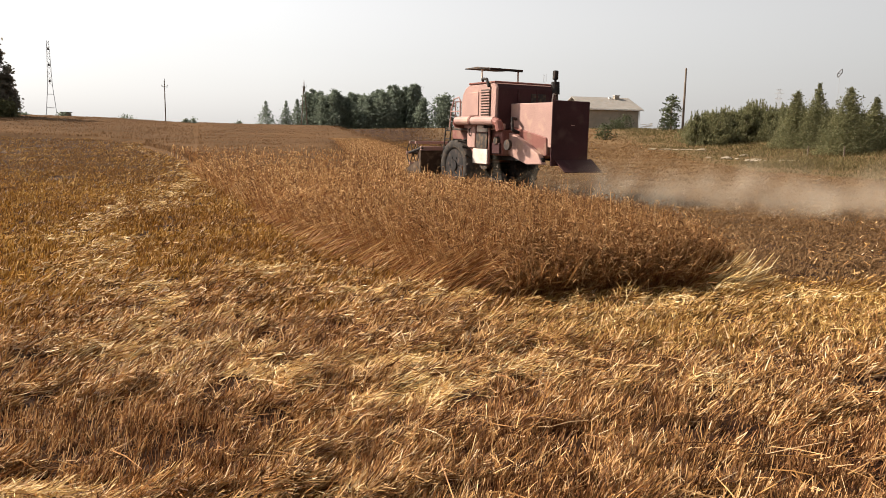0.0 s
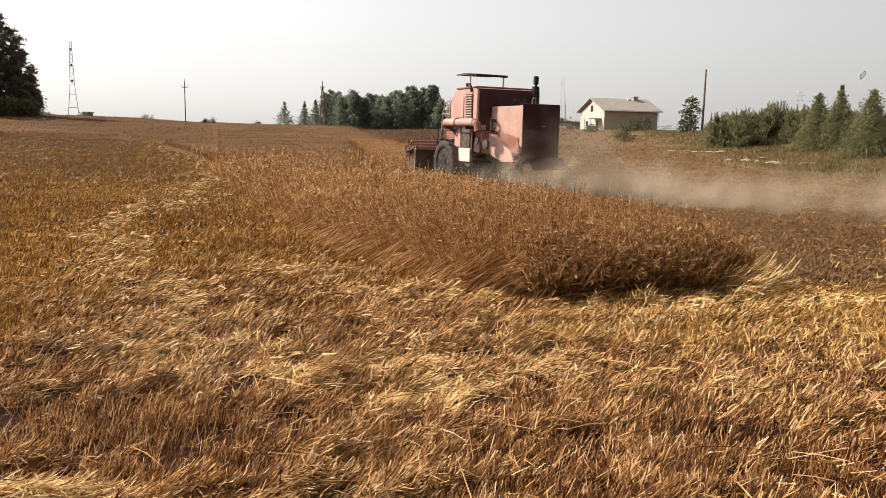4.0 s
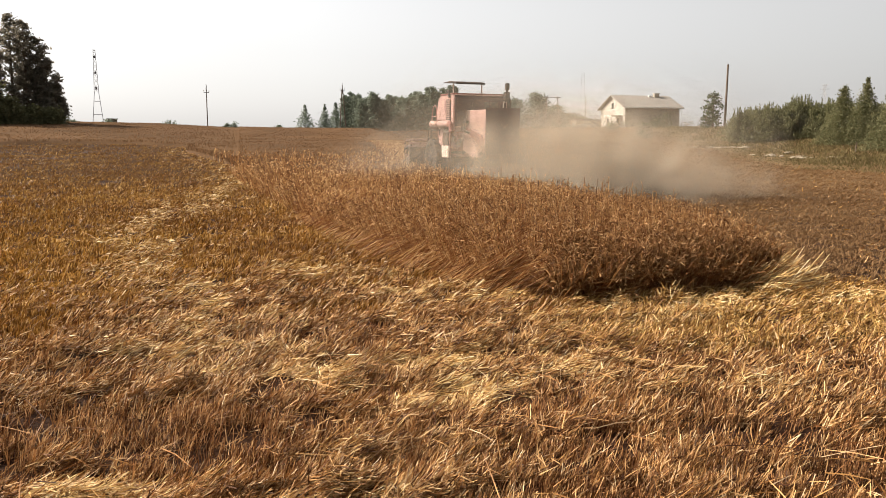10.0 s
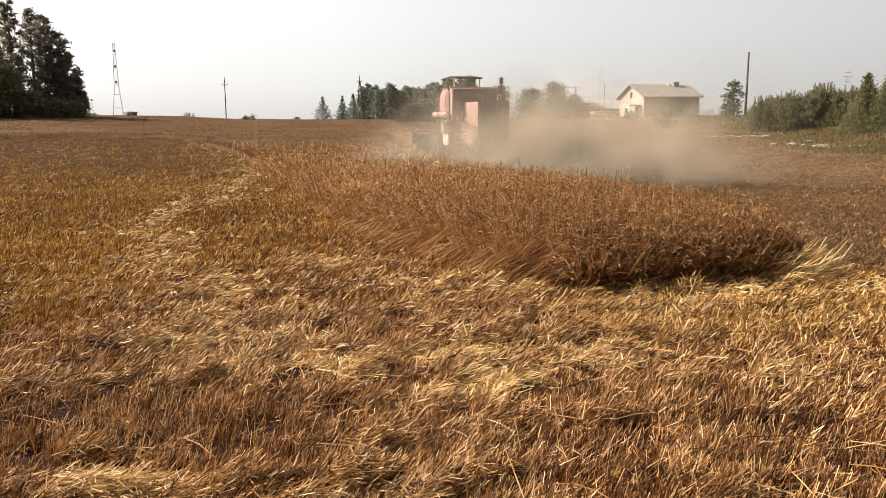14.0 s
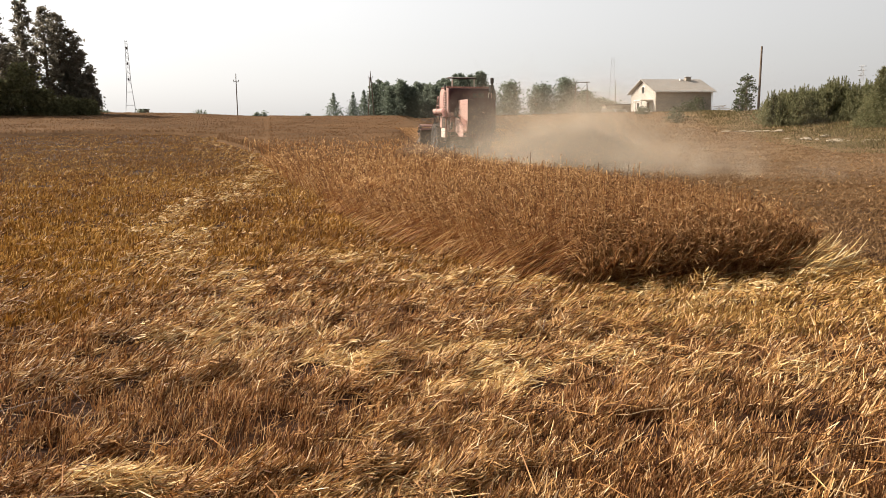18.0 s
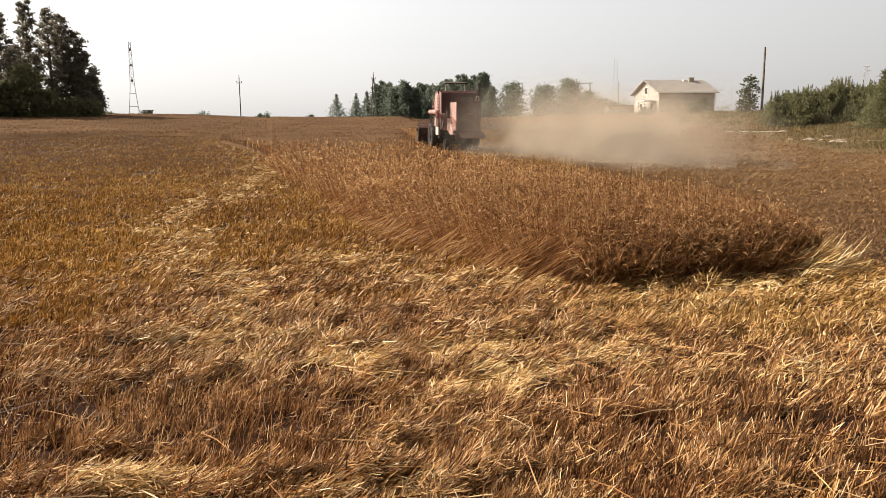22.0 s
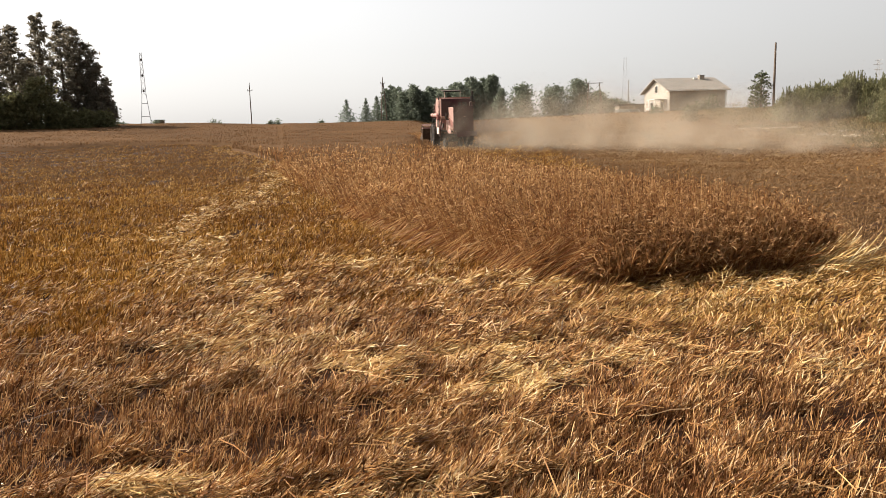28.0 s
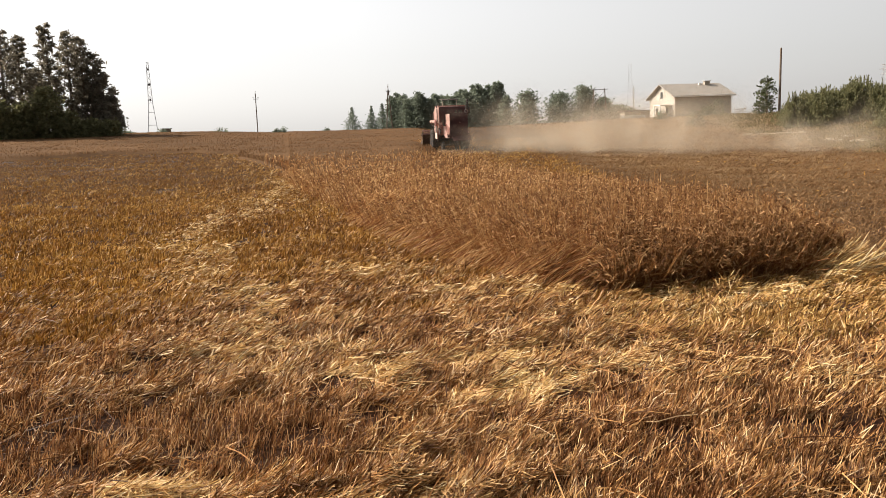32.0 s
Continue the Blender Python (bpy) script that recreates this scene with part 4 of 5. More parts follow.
    for i, (az, el, d, w) in enumerate([(15.75, 1.25, 88, 2.0), (17.2, 1.95, 122, 2.6), (16.5, 1.55, 120, 2.4), (13.4, 1.25, 112, 2.2), (19.9, 1.75, 112, 1.6), (21.9, 1.55, 104, 1.8)]):
        x, y = at(az, d)
        broad_tree("bush", x, y, top_z(el, d) - gz(x, y), w, 400 + i, "low olive-green bush in the dry grass near the house", LEAF, 0.0, 700, 0.22, "bushes near the house", 9, 0.0, 3)
    # small bushes along the skyline
    for i, (az, el, d, w) in enumerate([(-22.7, 1.25, 121, 1.6), (-18.7, 1.2, 121, 2.4), (-14.9, 1.02, 121, 1.0), (-14.4, 1.1, 121, 1.2), (-11.2, 1.0, 122, 1.0), (-25.0, 1.15, 119, 1.0)]):
        x, y = at(az, d)
        broad_tree("bush", x, y, top_z(el, d) - gz(x, y), w, 380 + i, "low dark bush on the crest of the field", LEAF_FAR_HAZED, 0.0, 260, 0.28, "bushes on the crest", 6)


trees()


# ---- poles, masts and pylons ----
def pole(x, y, top, label, kind="single", r=0.12):
    z = gz(x, y)
    t = thing("utility_pole", pose(x, y, z - 0.3, rz=math.degrees(math.atan2(-x, y))), label, "utility pole", "power line poles")
    h = top - z + 0.3
    if kind == "a_frame":
        for s in (-1, 1):
            part("leg", tube((s * 0.9, 0, 0), (s * 0.10, 0, h * 0.93), r, r * 0.8, 9), WOOD, t)
        part("crossbar", tube((-0.55, 0, h * 0.42), (0.55, 0, h * 0.42), 0.07, 0.07, 7), WOOD, t)
        part("crown_post", tube((0, 0, h * 0.86), (0, 0, h), r * 0.9, r * 0.7, 8), WOOD, t)
    elif kind == "portal":
        for s in (-1, 1):
            part("leg", tube((s * 1.7, 0, 0), (s * 1.2, 0, h), r, r * 0.8, 9), WOOD, t)
        part("top_beam", tube((-1.9, 0, h - 0.15), (1.9, 0, h - 0.15), 0.1, 0.1, 7), STEEL, t)
        part("brace", tube((-1.6, 0, h * 0.55), (1.25, 0, h * 0.95), 0.06, 0.06, 6), STEEL, t)
        return t
    else:
        part("shaft", tube((0, 0, 0), (0, 0, h), r, r * 0.65, 10), WOOD if kind != "bare" else CONCRETE, t)
    if kind not in ("bare", "plain"):
        part("crossarm", box(-0.5, 0.5, -0.05, 0.05, h - 1.22, h - 1.1, 0.01), STEEL, t)
        for s in (-0.45, 0.45, 0):
            zz = h - 1.1 if s else h
            bm = tube((s, 0, zz), (s, 0, zz + 0.18), 0.02, 0.02, 6)
            tube((s, 0, zz + 0.12), (s, 0, zz + 0.32), 0.09, 0.06, 8, bm)
            part("insulator", bm, CONCRETE, t)
    return t


# plain steel paled: haze over the far towers is in this grey
HAZY = paint("haze_grey_steel", (0.42, 0.41, 0.40), 0.8, 0, 0.06, 1)


def lattice_tower(x, y, top, foot, width, label, legs_from=0.5, steel=None, k=0.085, arms=()):
    """Slim lattice column on two spread legs."""
    z = gz(x, y)
    t = thing("lattice_tower", pose(x, y, z - 1, rz=math.degrees(math.atan2(-x, y))), label, "pylon", "lattice towers")
    h = top - z + 1
    split = h * legs_from
    steel = steel or STEEL
    for sx in (-1, 1):
        for sy in (-1, 1):
            part("upper_post", tube((sx * width * 0.5, sy * width * 0.5, split), (sx * width * 0.22, sy * width * 0.22, h), k, k * 0.8, 5), steel, t)
            part("leg", tube((sx * foot * 0.5, sy * foot * 0.5, 0), (sx * width * 0.5, sy * width * 0.5, split), k, k, 5), steel, t)
    bm = bmesh.new()
    n = 9
    for i in range(n):
        z0, z1 = split + (h - split) * i / n, split + (h - split) * (i + 1) / n
        w0, w1 = width * (0.5 - 0.28 * i / n), width * (0.5 - 0.28 * (i + 1) / n)
        for a, b in (((-w0, -w0), (w1, -w1)), ((w0, -w0), (-w1, -w1)), ((-w0, w0), (-w1, -w1)), ((w0, w0), (w1, -w1))):
            tube((*a, z0), (*b, z1), k * 0.5, k * 0.5, 4, bm)
    part("lattice", bm, steel, t)
    for u in (0.3, 0.6, 0.85):
        w = foot * 0.5 * (1 - u) + width * 0.5 * u
        for s in (-1, 1):
            part("leg_brace", tube((-w, s * w, split * u), (w, s * w, split * u), k * 0.5, k * 0.5, 4), steel, t)
    for u, w in arms:
        part("crossarm", tube((-w, 0, h * u), (w, 0, h * u), 0.22, 0.22, 5), steel, t)
    for u in (0.60, 0.76, 0.92) if steel is STEEL else ():
        part("marker_box", box(-0.3, 0.3, -0.3, 0.3, h * u - 0.4, h * u + 0.4, 0.03), DARKMETAL, t)
    return t


DARKMETAL = paint("dark_grimy_metal", (0.055, 0.045, 0.04), 0.7, 0.4, 0.35, 5, (0.16, 0.10, 0.06), 0.6)


def lines():
    x, y = at(-16.2, 150)
    pole(x, y, top_z(3.64, 150), "tall dark wooden power pole with a crossarm behind the crest")
    x, y = at(-6.55, 168)
    pole(x, y, top_z(3.9, 168), "dark wooden power pole on two splayed legs by the spruces", "a_frame")
    x, y = at(11.45, 178)
    pole(x, y, top_z(3.15, 178), "thin bare pole behind a low shed", "bare", 0.16)
    x, y = at(9.0, 178)
    pole(x, y, top_z(3.1, 178), "two-legged wooden portal pole beside round trees", "portal", 0.13)
    x, y = at(21.15, 117)
    pole(x, y, top_z(5.18, 117), "tall bare dark pole beside a young birch", "plain", 0.19)
    x, y = at(-23.35, 300)
    lattice_tower(x, y, top_z(5.86, 300), 5.0, 1.5, "tall slim lattice tower on spread legs behind the crest", 0.55, None, 0.10)
    x, y = at(11.2, 620)
    lattice_tower(x, y, top_z(4.75, 620), 8, 4.5, "distant pale lattice tower", 0.3, HAZY, 0.08)
    x, y = at(27.3, 620)
    lattice_tower(x, y, top_z(3.7, 620), 8, 3.2, "distant pale lattice tower with crossarms", 0.3, HAZY, 0.14, ((0.84, 2.6), (0.92, 3.0), (0.985, 2.2)))
    # only the diamond frame is known; the mast below it is added
    x, y = at(30.9, 150)
    t = thing("diamond_mast", pose(x, y, gz(x, y), rz=-30), "diamond-shaped frame on a thin added mast", "mast")
    z1 = top_z(4.68, 150) - gz(x, y)
    part("pole", tube((0, 0, 0), (0, 0, z1 - 0.75), 0.035, 0.025, 6), HAZY, t)
    ring = [(0.3, 0, z1 + 0.7), (0.36, 0, z1 + 0.05), (-0.26, 0, z1 - 0.75), (-0.36, 0, z1 - 0.08)]
    for p, q in zip(ring, ring[1:] + ring[:1]):
        part("frame_bar", tube(p, q, 0.055, 0.055, 6), DARKMETAL, t)
    part("brace", tube(ring[1], ring[3], 0.04, 0.04, 6), DARKMETAL, t)
    x, y = at(-22.45, 125)
    t = thing("field_hut", pose(x, y, gz(x, y) - 0.2, rz=25), "small dark flat-roofed hut on the crest of the field", "hut")
    part("wall", box(-0.62, 0.62, -0.5, 0.5, 0, 1.15, 0.02), WOOD, t)
    part("roof", box(-0.75, 0.75, -0.62, 0.62, 1.15, 1.26, 0.02), DARKMETAL, t)


lines()

# ---- house and yard ----
PLASTER = paint("pale_plaster", (0.38, 0.35, 0.305), 0.9, 0, 0.1, 0.6, (0.30, 0.275, 0.235), 0.68)
BRICKWALL = paint("grey_block_wall", (0.30, 0.26, 0.205), 0.9, 0, 0.18, 0.8, (0.27, 0.24, 0.20), 0.6)
ROOF = paint("light_roof_sheet", (0.27, 0.245, 0.215), 0.7, 0, 0.12, 0.9, (0.26, 0.21, 0.17), 0.62)
GLASS = paint("dark_window_glass", (0.03, 0.035, 0.04), 0.08, 0, 0.1, 1)
WHITE = paint("white_paint", (0.75, 0.73, 0.68), 0.7, 0, 0.08, 1.2)
TEAL = paint("teal_green_paint", (0.03, 0.22, 0.15), 0.6, 0, 0.1, 1.5)
TARP = paint("dull_plastic_sheet", (0.11, 0.105, 0.09), 0.93, 0, 0.12, 1.5)
STONE = paint("pale_field_stone", (0.29, 0.235, 0.165), 0.9, 0, 0.2, 3)


def house():
    x, y = 33.6, 131.8
    z = gz(x + 4, y + 5) - 0.2
    h = thing("house", pose(x, y, z, rz=9), "pale two-storey house with a light gabled roof", "house")
    ev, rd, l, w = 7.15 - z, 9.25 - z, 10.0, 11.2          # eaves, ridge, length along x, depth along y
    # long walls greyer and darker than the gable walls
    part("long_wall", box(0, l, 0, 0.3, 0, ev, 0), BRICKWALL, h, "grey long wall")
    part("long_wall", box(0, l, w - 0.3, w, 0, ev, 0), BRICKWALL, h)
    gable = [(0.3, 0), (w - 0.3, 0), (w - 0.3, ev), (w / 2, rd - 0.1), (0.3, ev)]
    part("gable_wall", prism(gable, 0, 0.3), PLASTER, h, "whitish gable wall")
    part("gable_wall", prism(gable, l - 0.3, l), PLASTER, h)
    k = (rd - ev) / (w / 2)
    for s, y0, y1 in ((0, -0.6, w / 2), (1, w + 0.6, w / 2)):
        za, zb = ev - k * 0.6 + 0.1, rd + 0.1
        part("roof_slope", prism([(y0, za), (y1, zb), (y1, zb + 0.16), (y0, za + 0.16)], -0.6, l + 0.6), ROOF, h)
        part("gutter", tube((-0.6, y0, za + 0.02), (l + 0.6, y0, za + 0.02), 0.08, 0.08, 8), WHITE, h)
    c = part("chimney", box(7.4, 8.3, w / 2 - 1.1, w / 2 - 0.4, rd - 0.8, rd + 0.55, 0.02), BRICKWALL, h, "short grey block chimney")
    part("chimney_cap", box(7.3, 8.4, w / 2 - 1.2, w / 2 - 0.3, rd + 0.55, rd + 0.65, 0.01), CONCRETE, c)
    part("chimney", box(6.4, 6.8, w / 2 - 0.9, w / 2 - 0.5, rd - 0.6, rd + 0.25, 0.02), WHITE, h, "low white chimney")
    for yy, zz in ((w / 2 - 0.6, ev - 0.2), (2.4, 0.9), (7.0, 0.9)):
        f = part("window_frame", box(-0.05, 0.1, yy, yy + 1.2, zz, zz + 1.3, 0.01), WHITE, h)
        part("pane", box(-0.07, -0.052, yy + 0.08, yy + 1.12, zz + 0.08, zz + 1.22, 0), GLASS, f)
    p = part("porch_roof", box(-2.2, 0.0, 1.2, 4.2, 2.35, 2.5, 0.02), WHITE, h, "white flat porch roof")
    for yy in (1.35, 4.05):
        part("porch_post", box(-2.1, -1.95, yy - 0.08, yy + 0.08, 0, 2.35, 0.01), WHITE, p)
    part("porch_screen", box(-1.93, -1.88, 1.45, 2.7, 0.25, 1.3, 0.01), TEAL, p, "teal-green screen between the porch posts")
    part("downpipe", tube((l + 0.1, -0.1, 0.1), (l + 0.1, -0.1, ev), 0.06, 0.06, 8), WHITE, h)


def yard():
    x, y = at(13.6, 150)
    z = gz(x, y)
    s = thing("shed", pose(x - 7.6, y - 1, z - 0.4, rz=2), "long low shed with a dark flat roof", "shed")
    part("wall", box(0, 8.0, 0, 4, 0, top_z(1.42, 150) - z + 0.2, 0.02), BRICKWALL, s)
    part("roof", box(-0.3, 8.3, -0.4, 4.4, top_z(1.42, 150) - z + 0.2, top_z(1.42, 150) - z + 0.45, 0.03), DARKMETAL, s)
    part("door", box(3.0, 5.2, -0.06, 0.02, 0.2, 2.0, 0.01), WOOD, s)
    x, y = at(11.35, 140)
    g = thing("greenhouse_tunnel", pose(x, y, gz(x, y) - 0.5, rz=10), "low plastic-covered greenhouse tunnel beside the shed", "greenhouse")
    bm = bmesh.new()
    prof = [(1.5 * math.cos(a), 1.35 * math.sin(a)) for a in np.linspace(0, math.pi, 12)]
    bm = prism(prof, -1.9, 1.9, 0, bm)
    part("cover", bm, TARP, g, "", None, True)
    for xx in (-1.92, 0, 1.92):
        part("hoop", bent_tube([(xx, 1.52 * math.cos(a), 1.37 * math.sin(a)) for a in np.linspace(0, math.pi, 9)], 0.04, 6), STEEL, g)
    r = random.Random(3)
    heaps = [((23.4, 67.0), (27.9, 65.8), 13), ((24.2, 55.2), (26.2, 48.4), 16)]       # stones picked off the field, in two long heaps
    spots = [(a[0] + (b[0] - a[0]) * u + r.uniform(-0.6, 0.6), a[1] + (b[1] - a[1]) * u + r.uniform(-0.7, 0.7))
             for a, b, n in heaps for u in [(k + r.uniform(-0.3, 0.3)) / n for k in range(n)]]
    spots += [at(19.6 + 0.25 * i, 120 + r.uniform(-3, 3)) for i in range(4)] + [at(r.uniform(24, 33), r.uniform(62, 74)) for i in range(3)] + [at(r.uniform(8.6, 12), 136) for i in range(4)]
    for i, (x, y) in enumerate(spots):
        k = r.uniform(0.13, 0.27) * (1.5 if 29 <= i < 33 else 1.0)
        bm = bmesh.new()
        bmesh.ops.create_icosphere(bm, subdivisions=2, radius=k)
        for v in bm.verts:
            v.co *= 1 + 0.28 * noise.noise(v.co * 2.2 / k + Vector((i * 3.1, 0, 0)))
            v.co.z *= 0.42
            v.co.x *= 2.1
        me = bpy.data.meshes.new("stone")
        bm.to_mesh(me)
        bm.free()
        me.materials.append(STONE)
        ob = new("stone", me)
        ob.matrix_basis = pose(x, y, gz(x, y) + 0.15 * k, rz=r.uniform(0, 180))
        tagged(ob, "pale rough stone lying in the dry grass", "stone", "stones along the bank")
    for az, d in ((31.6, 58), (29.4, 60)):
        x, y = at(az, d)
        p = thing("marker_stake", pose(x, y, gz(x, y) - 0.1, ry=r.uniform(-3, 3)), "short weathered wooden stake in the grass", "stake", "stakes on the bank")
        part("shaft", box(-0.035, 0.035, -0.035, 0.035, 0, 0.85, 0.008), WOOD, p)


def timber_pile():
    """Old boards thrown down and propped up beside the house."""
    x, y = at(18.95, 121)
    t = thing("timber_pile", pose(x, y, gz(x, y) - 0.05, rz=-14), "heap of weathered pale boards beside the house", "timber pile")
    r = random.Random(12)
    for i in range(9):
        l = r.uniform(1.6, 2.8)
        m = pose(r.uniform(-1.1, 1.3), r.uniform(-0.5, 0.5), 0.08 + 0.09 * i, r.uniform(-4, 4), r.choice((r.uniform(-8, 8), r.uniform(-32, -18))), r.uniform(-25, 25))
        part("board", box(-l / 2, l / 2, -0.09, 0.09, -0.02, 0.02, 0.006), STONE if i % 3 else WOOD, t, "", m)
    for xx in (1.9, 2.5):
        part("post", tube((xx, 0, 0), (xx + 0.05, 0, 1.5), 0.06, 0.05, 7), STONE, t)


house()
yard()
timber_pile()

# ---- the combine harvester ----
RED = paint("faded_red_paint", (0.20, 0.078, 0.062), 0.62, 0, 0.16, 1.3, (0.26, 0.17, 0.12), 0.64, 0.05)
PINK = paint("sun_bleached_red_paint", (0.37, 0.225, 0.19), 0.6, 0, 0.10, 1.3, (0.46, 0.30, 0.22), 0.66, 0.05)
# the rear faces away from the sun; its shade is put into this red
RED_SHADED = paint("shade_darkened_red_sheet", (0.054, 0.019, 0.019), 0.75, 0, 0.2, 1.1, (0.08, 0.042, 0.036), 0.66, 0.05)
CREAM = paint("dusty_white_paint", (0.62, 0.53, 0.46), 0.6, 0, 0.12, 1.5, (0.42, 0.33, 0.25), 0.66, 0.04)
RUBBER = paint("dusty_rubber", (0.035, 0.030, 0.026), 0.9, 0, 0.3, 4, (0.085, 0.062, 0.045), 0.6, 0.3)
BLACK = paint("black_machinery", (0.022, 0.019, 0.018), 0.75, 0.2, 0.3, 4, (0.09, 0.06, 0.045), 0.64)
YELLOWED = paint("grimy_brown_sheet", (0.060, 0.036, 0.021), 0.75, 0, 0.3, 3, (0.15, 0.10, 0.06), 0.62)


def wheel(name, parent, x, y, r, w, lugs, label):
    """A wheel on its axle: rim and hub, with the tyre as its own piece. Turns round its x."""
    bm = tube((-w * 0.38, 0, 0), (w * 0.38, 0, 0), r * 0.62, r * 0.62, 20)
    tube((-w * 0.46, 0, 0), (w * 0.46, 0, 0), r * 0.2, r * 0.2, 12, bm)
    for i in range(6):
        a = i * math.pi / 3
        tube((-w * 0.44, math.cos(a) * r * 0.32, math.sin(a) * r * 0.32), (w * 0.44, math.cos(a) * r * 0.32, math.sin(a) * r * 0.32), 0.025, 0.025, 6, bm)
    wh = part(name, bm, BLACK, parent, label, pose(x, y, r))
    prof = [(-0.34, 0.60), (-0.48, 0.72), (-0.5, 0.88), (-0.42, 0.965), (0, 0.985), (0.42, 0.965), (0.5, 0.88), (0.48, 0.72), (0.34, 0.60)]
    bm = bmesh.new()
    n = 28
    rings = [[bm.verts.new((px * w, math.cos(i * 2 * math.pi / n) * pr * r, math.sin(i * 2 * math.pi / n) * pr * r)) for px, pr in prof] for i in range(n)]
    for i in range(n):
        for k in range(len(prof)):
            q = (k + 1) % len(prof)
            bm.faces.new((rings[i][k], rings[(i + 1) % n][k], rings[(i + 1) % n][q], rings[i][q]))
    bmesh.ops.recalc_face_normals(bm, faces=bm.faces)
    tyre = part("tyre", bm, RUBBER, wh, "", None, True)
    bm = bmesh.new()
    for i in range(lugs):
        for s in (-1, 1):
            a = (i + (0.5 if s > 0 else 0)) * 2 * math.pi / lugs
            g = bmesh.ops.create_cube(bm, size=1)
            m = Matrix.Rotation(a, 4, "X") @ Matrix.Translation((s * w * 0.25, 0, r * 0.975)) @ Matrix.Rotation(s * 0.6, 4, "Z")
            for v in g["verts"]:
                v.co = m @ Vector((v.co.x * w * 0.55, v.co.y * r * 0.075, v.co.z * r * 0.07))
    if lugs:
        part("tread", bm, RUBBER, wh)
    return wh


plain_part = part


def harvester():
    h = thing("combine_harvester", pose(4.2, 24.56, gz(4.2, 24.56), rz=27), "old faded-red combine harvester cutting grain, without a cab", "combine harvester")
    up = 0.33                                    # the body stands high over its axles

    def part(name, bm, material, parent, label="", m=None, smooth_faces=False, lift=True):
        if lift and m is None:
            for v in bm.verts:
                v.co.z += up
        return plain_part(name, bm, material, parent, label, m, smooth_faces)

    # chassis and threshing body
    part("threshing_body", prism([(3.4, 1.0), (3.5, 1.75), (2.9, 2.15), (0.0, 1.9), (-1.9, 1.55), (-1.95, 1.0), (-0.3, 0.85), (1.6, 0.65)], -0.66, 0.66, 0.03), RED, h)
    part("front_axle", box(-1.0, 1.0, 1.85, 2.15, 0.42, 0.85, 0.03), BLACK, h)
    part("rear_axle", box(-0.8, 0.3, 0.22, 0.42, 0.09, 0.27, 0.02), BLACK, h)
    part("axle_bracket", box(-0.25, 0.25, 0.15, 0.5, 0.25, 0.95, 0.02), BLACK, h)
    for s in (-1, 1):
        part("chassis_beam", box(s * 0.72 - 0.06, s * 0.72 + 0.06, -1.9, 3.2, 0.8, 0.95, 0.015), BLACK, h)
    # grain tank
    tank = [(0.06, 1.75), (0.02, 3.06), (0.12, 3.22), (1.62, 3.20), (1.86, 3.10), (2.02, 2.90), (2.10, 2.60), (2.10, 1.9), (1.8, 1.72)]
    t = part("grain_tank", prism(tank, -1.17, 1.2, 0.035), PINK, h, "sun-bleached red grain tank")
    part("rear_wall", prism([(-0.005, 1.78), (-0.005, 3.06), (0.10, 3.19), (0.10, 1.78)], -1.10, 1.13, 0.012), RED_SHADED, t, "red rear wall of the tank, its shade put into the colour")
    for xx in (-0.36, 0.38):
        part("stiffener", box(xx - 0.03, xx + 0.03, -0.045, 0.0, 1.8, 3.02, 0.01), RED_SHADED, t)
    part("top_rim", bent_tube([(-1.17, 0.1, 3.24), (1.2, 0.1, 3.24), (1.2, 1.6, 3.23), (-1.17, 1.6, 3.23), (-1.17, 0.1, 3.24)], 0.03, 6), RED, t)
    part("rear_window", box(0.15, 0.75, -0.03, 0.02, 2.6, 2.92, 0.01), DARKMETAL, t)
    g = part("side_grille", box(-1.20, -1.165, 0.34, 0.86, 2.02, 3.02, 0.008), DARKMETAL, t, "dark grille behind slats")
    for i in range(11):
        part("slat", box(-1.23, -1.195, 0.36, 0.84, 2.06 + i * 0.087, 2.105 + i * 0.087, 0.006), PINK, g)
    part("tank_hatch", box(-1.195, -1.165, 1.02, 1.5, 2.2, 2.95, 0.01), PINK, t)
    part("breather_pipe", bent_tube([(-1.1, 0.9, 3.2), (-1.16, 0.86, 3.36), (-1.2, 0.55, 3.34), (-1.22, 0.4, 3.1)], 0.045, 8), BLACK, t)
    # straw hood
    hood = part("straw_hood", prism([(0.0, 2.58), (-2.1, 2.58), (-2.1, 1.25), (-0.9, 1.30), (-0.25, 1.65), (0.0, 1.75)], -0.62, 0.72, 0.02), PINK, h, "bleached red sheet-metal straw hood")
    rear = part("rear_sheet", prism([(-2.105, 0.72), (-2.105, 2.62), (-2.145, 2.62), (-2.145, 0.72)], -0.64, 0.74, 0.008), RED_SHADED, hood, "large red rear sheet, darkened with painted shade")
    part("sheet_rim", bent_tube([(-0.64, -2.13, 0.72), (-0.64, -2.13, 2.62), (0.74, -2.13, 2.62), (0.74, -2.13, 0.72)], 0.022, 6), RED_SHADED, rear)
    part("worn_patch", box(0.06, 0.20, -2.151, -2.146, 1.91, 1.935, 0), PINK, rear, "pale scratch in the paint")
    part("straw_flap", prism([(-2.12, 0.92), (-2.62, 0.56), (-2.62, 0.54), (-2.12, 0.88)], -0.5, 0.95, 0), RED_SHADED, h, "bent straw deflector under the rear sheet")
    part("chaff_chute", prism([(0.0, 1.72), (-0.55, 1.60), (-1.75, 1.05), (-1.95, 0.75), (-1.2, 0.72), (0.0, 1.05)], -0.84, -0.655, 0.02), PINK, h, "slanted bleached red side chute")
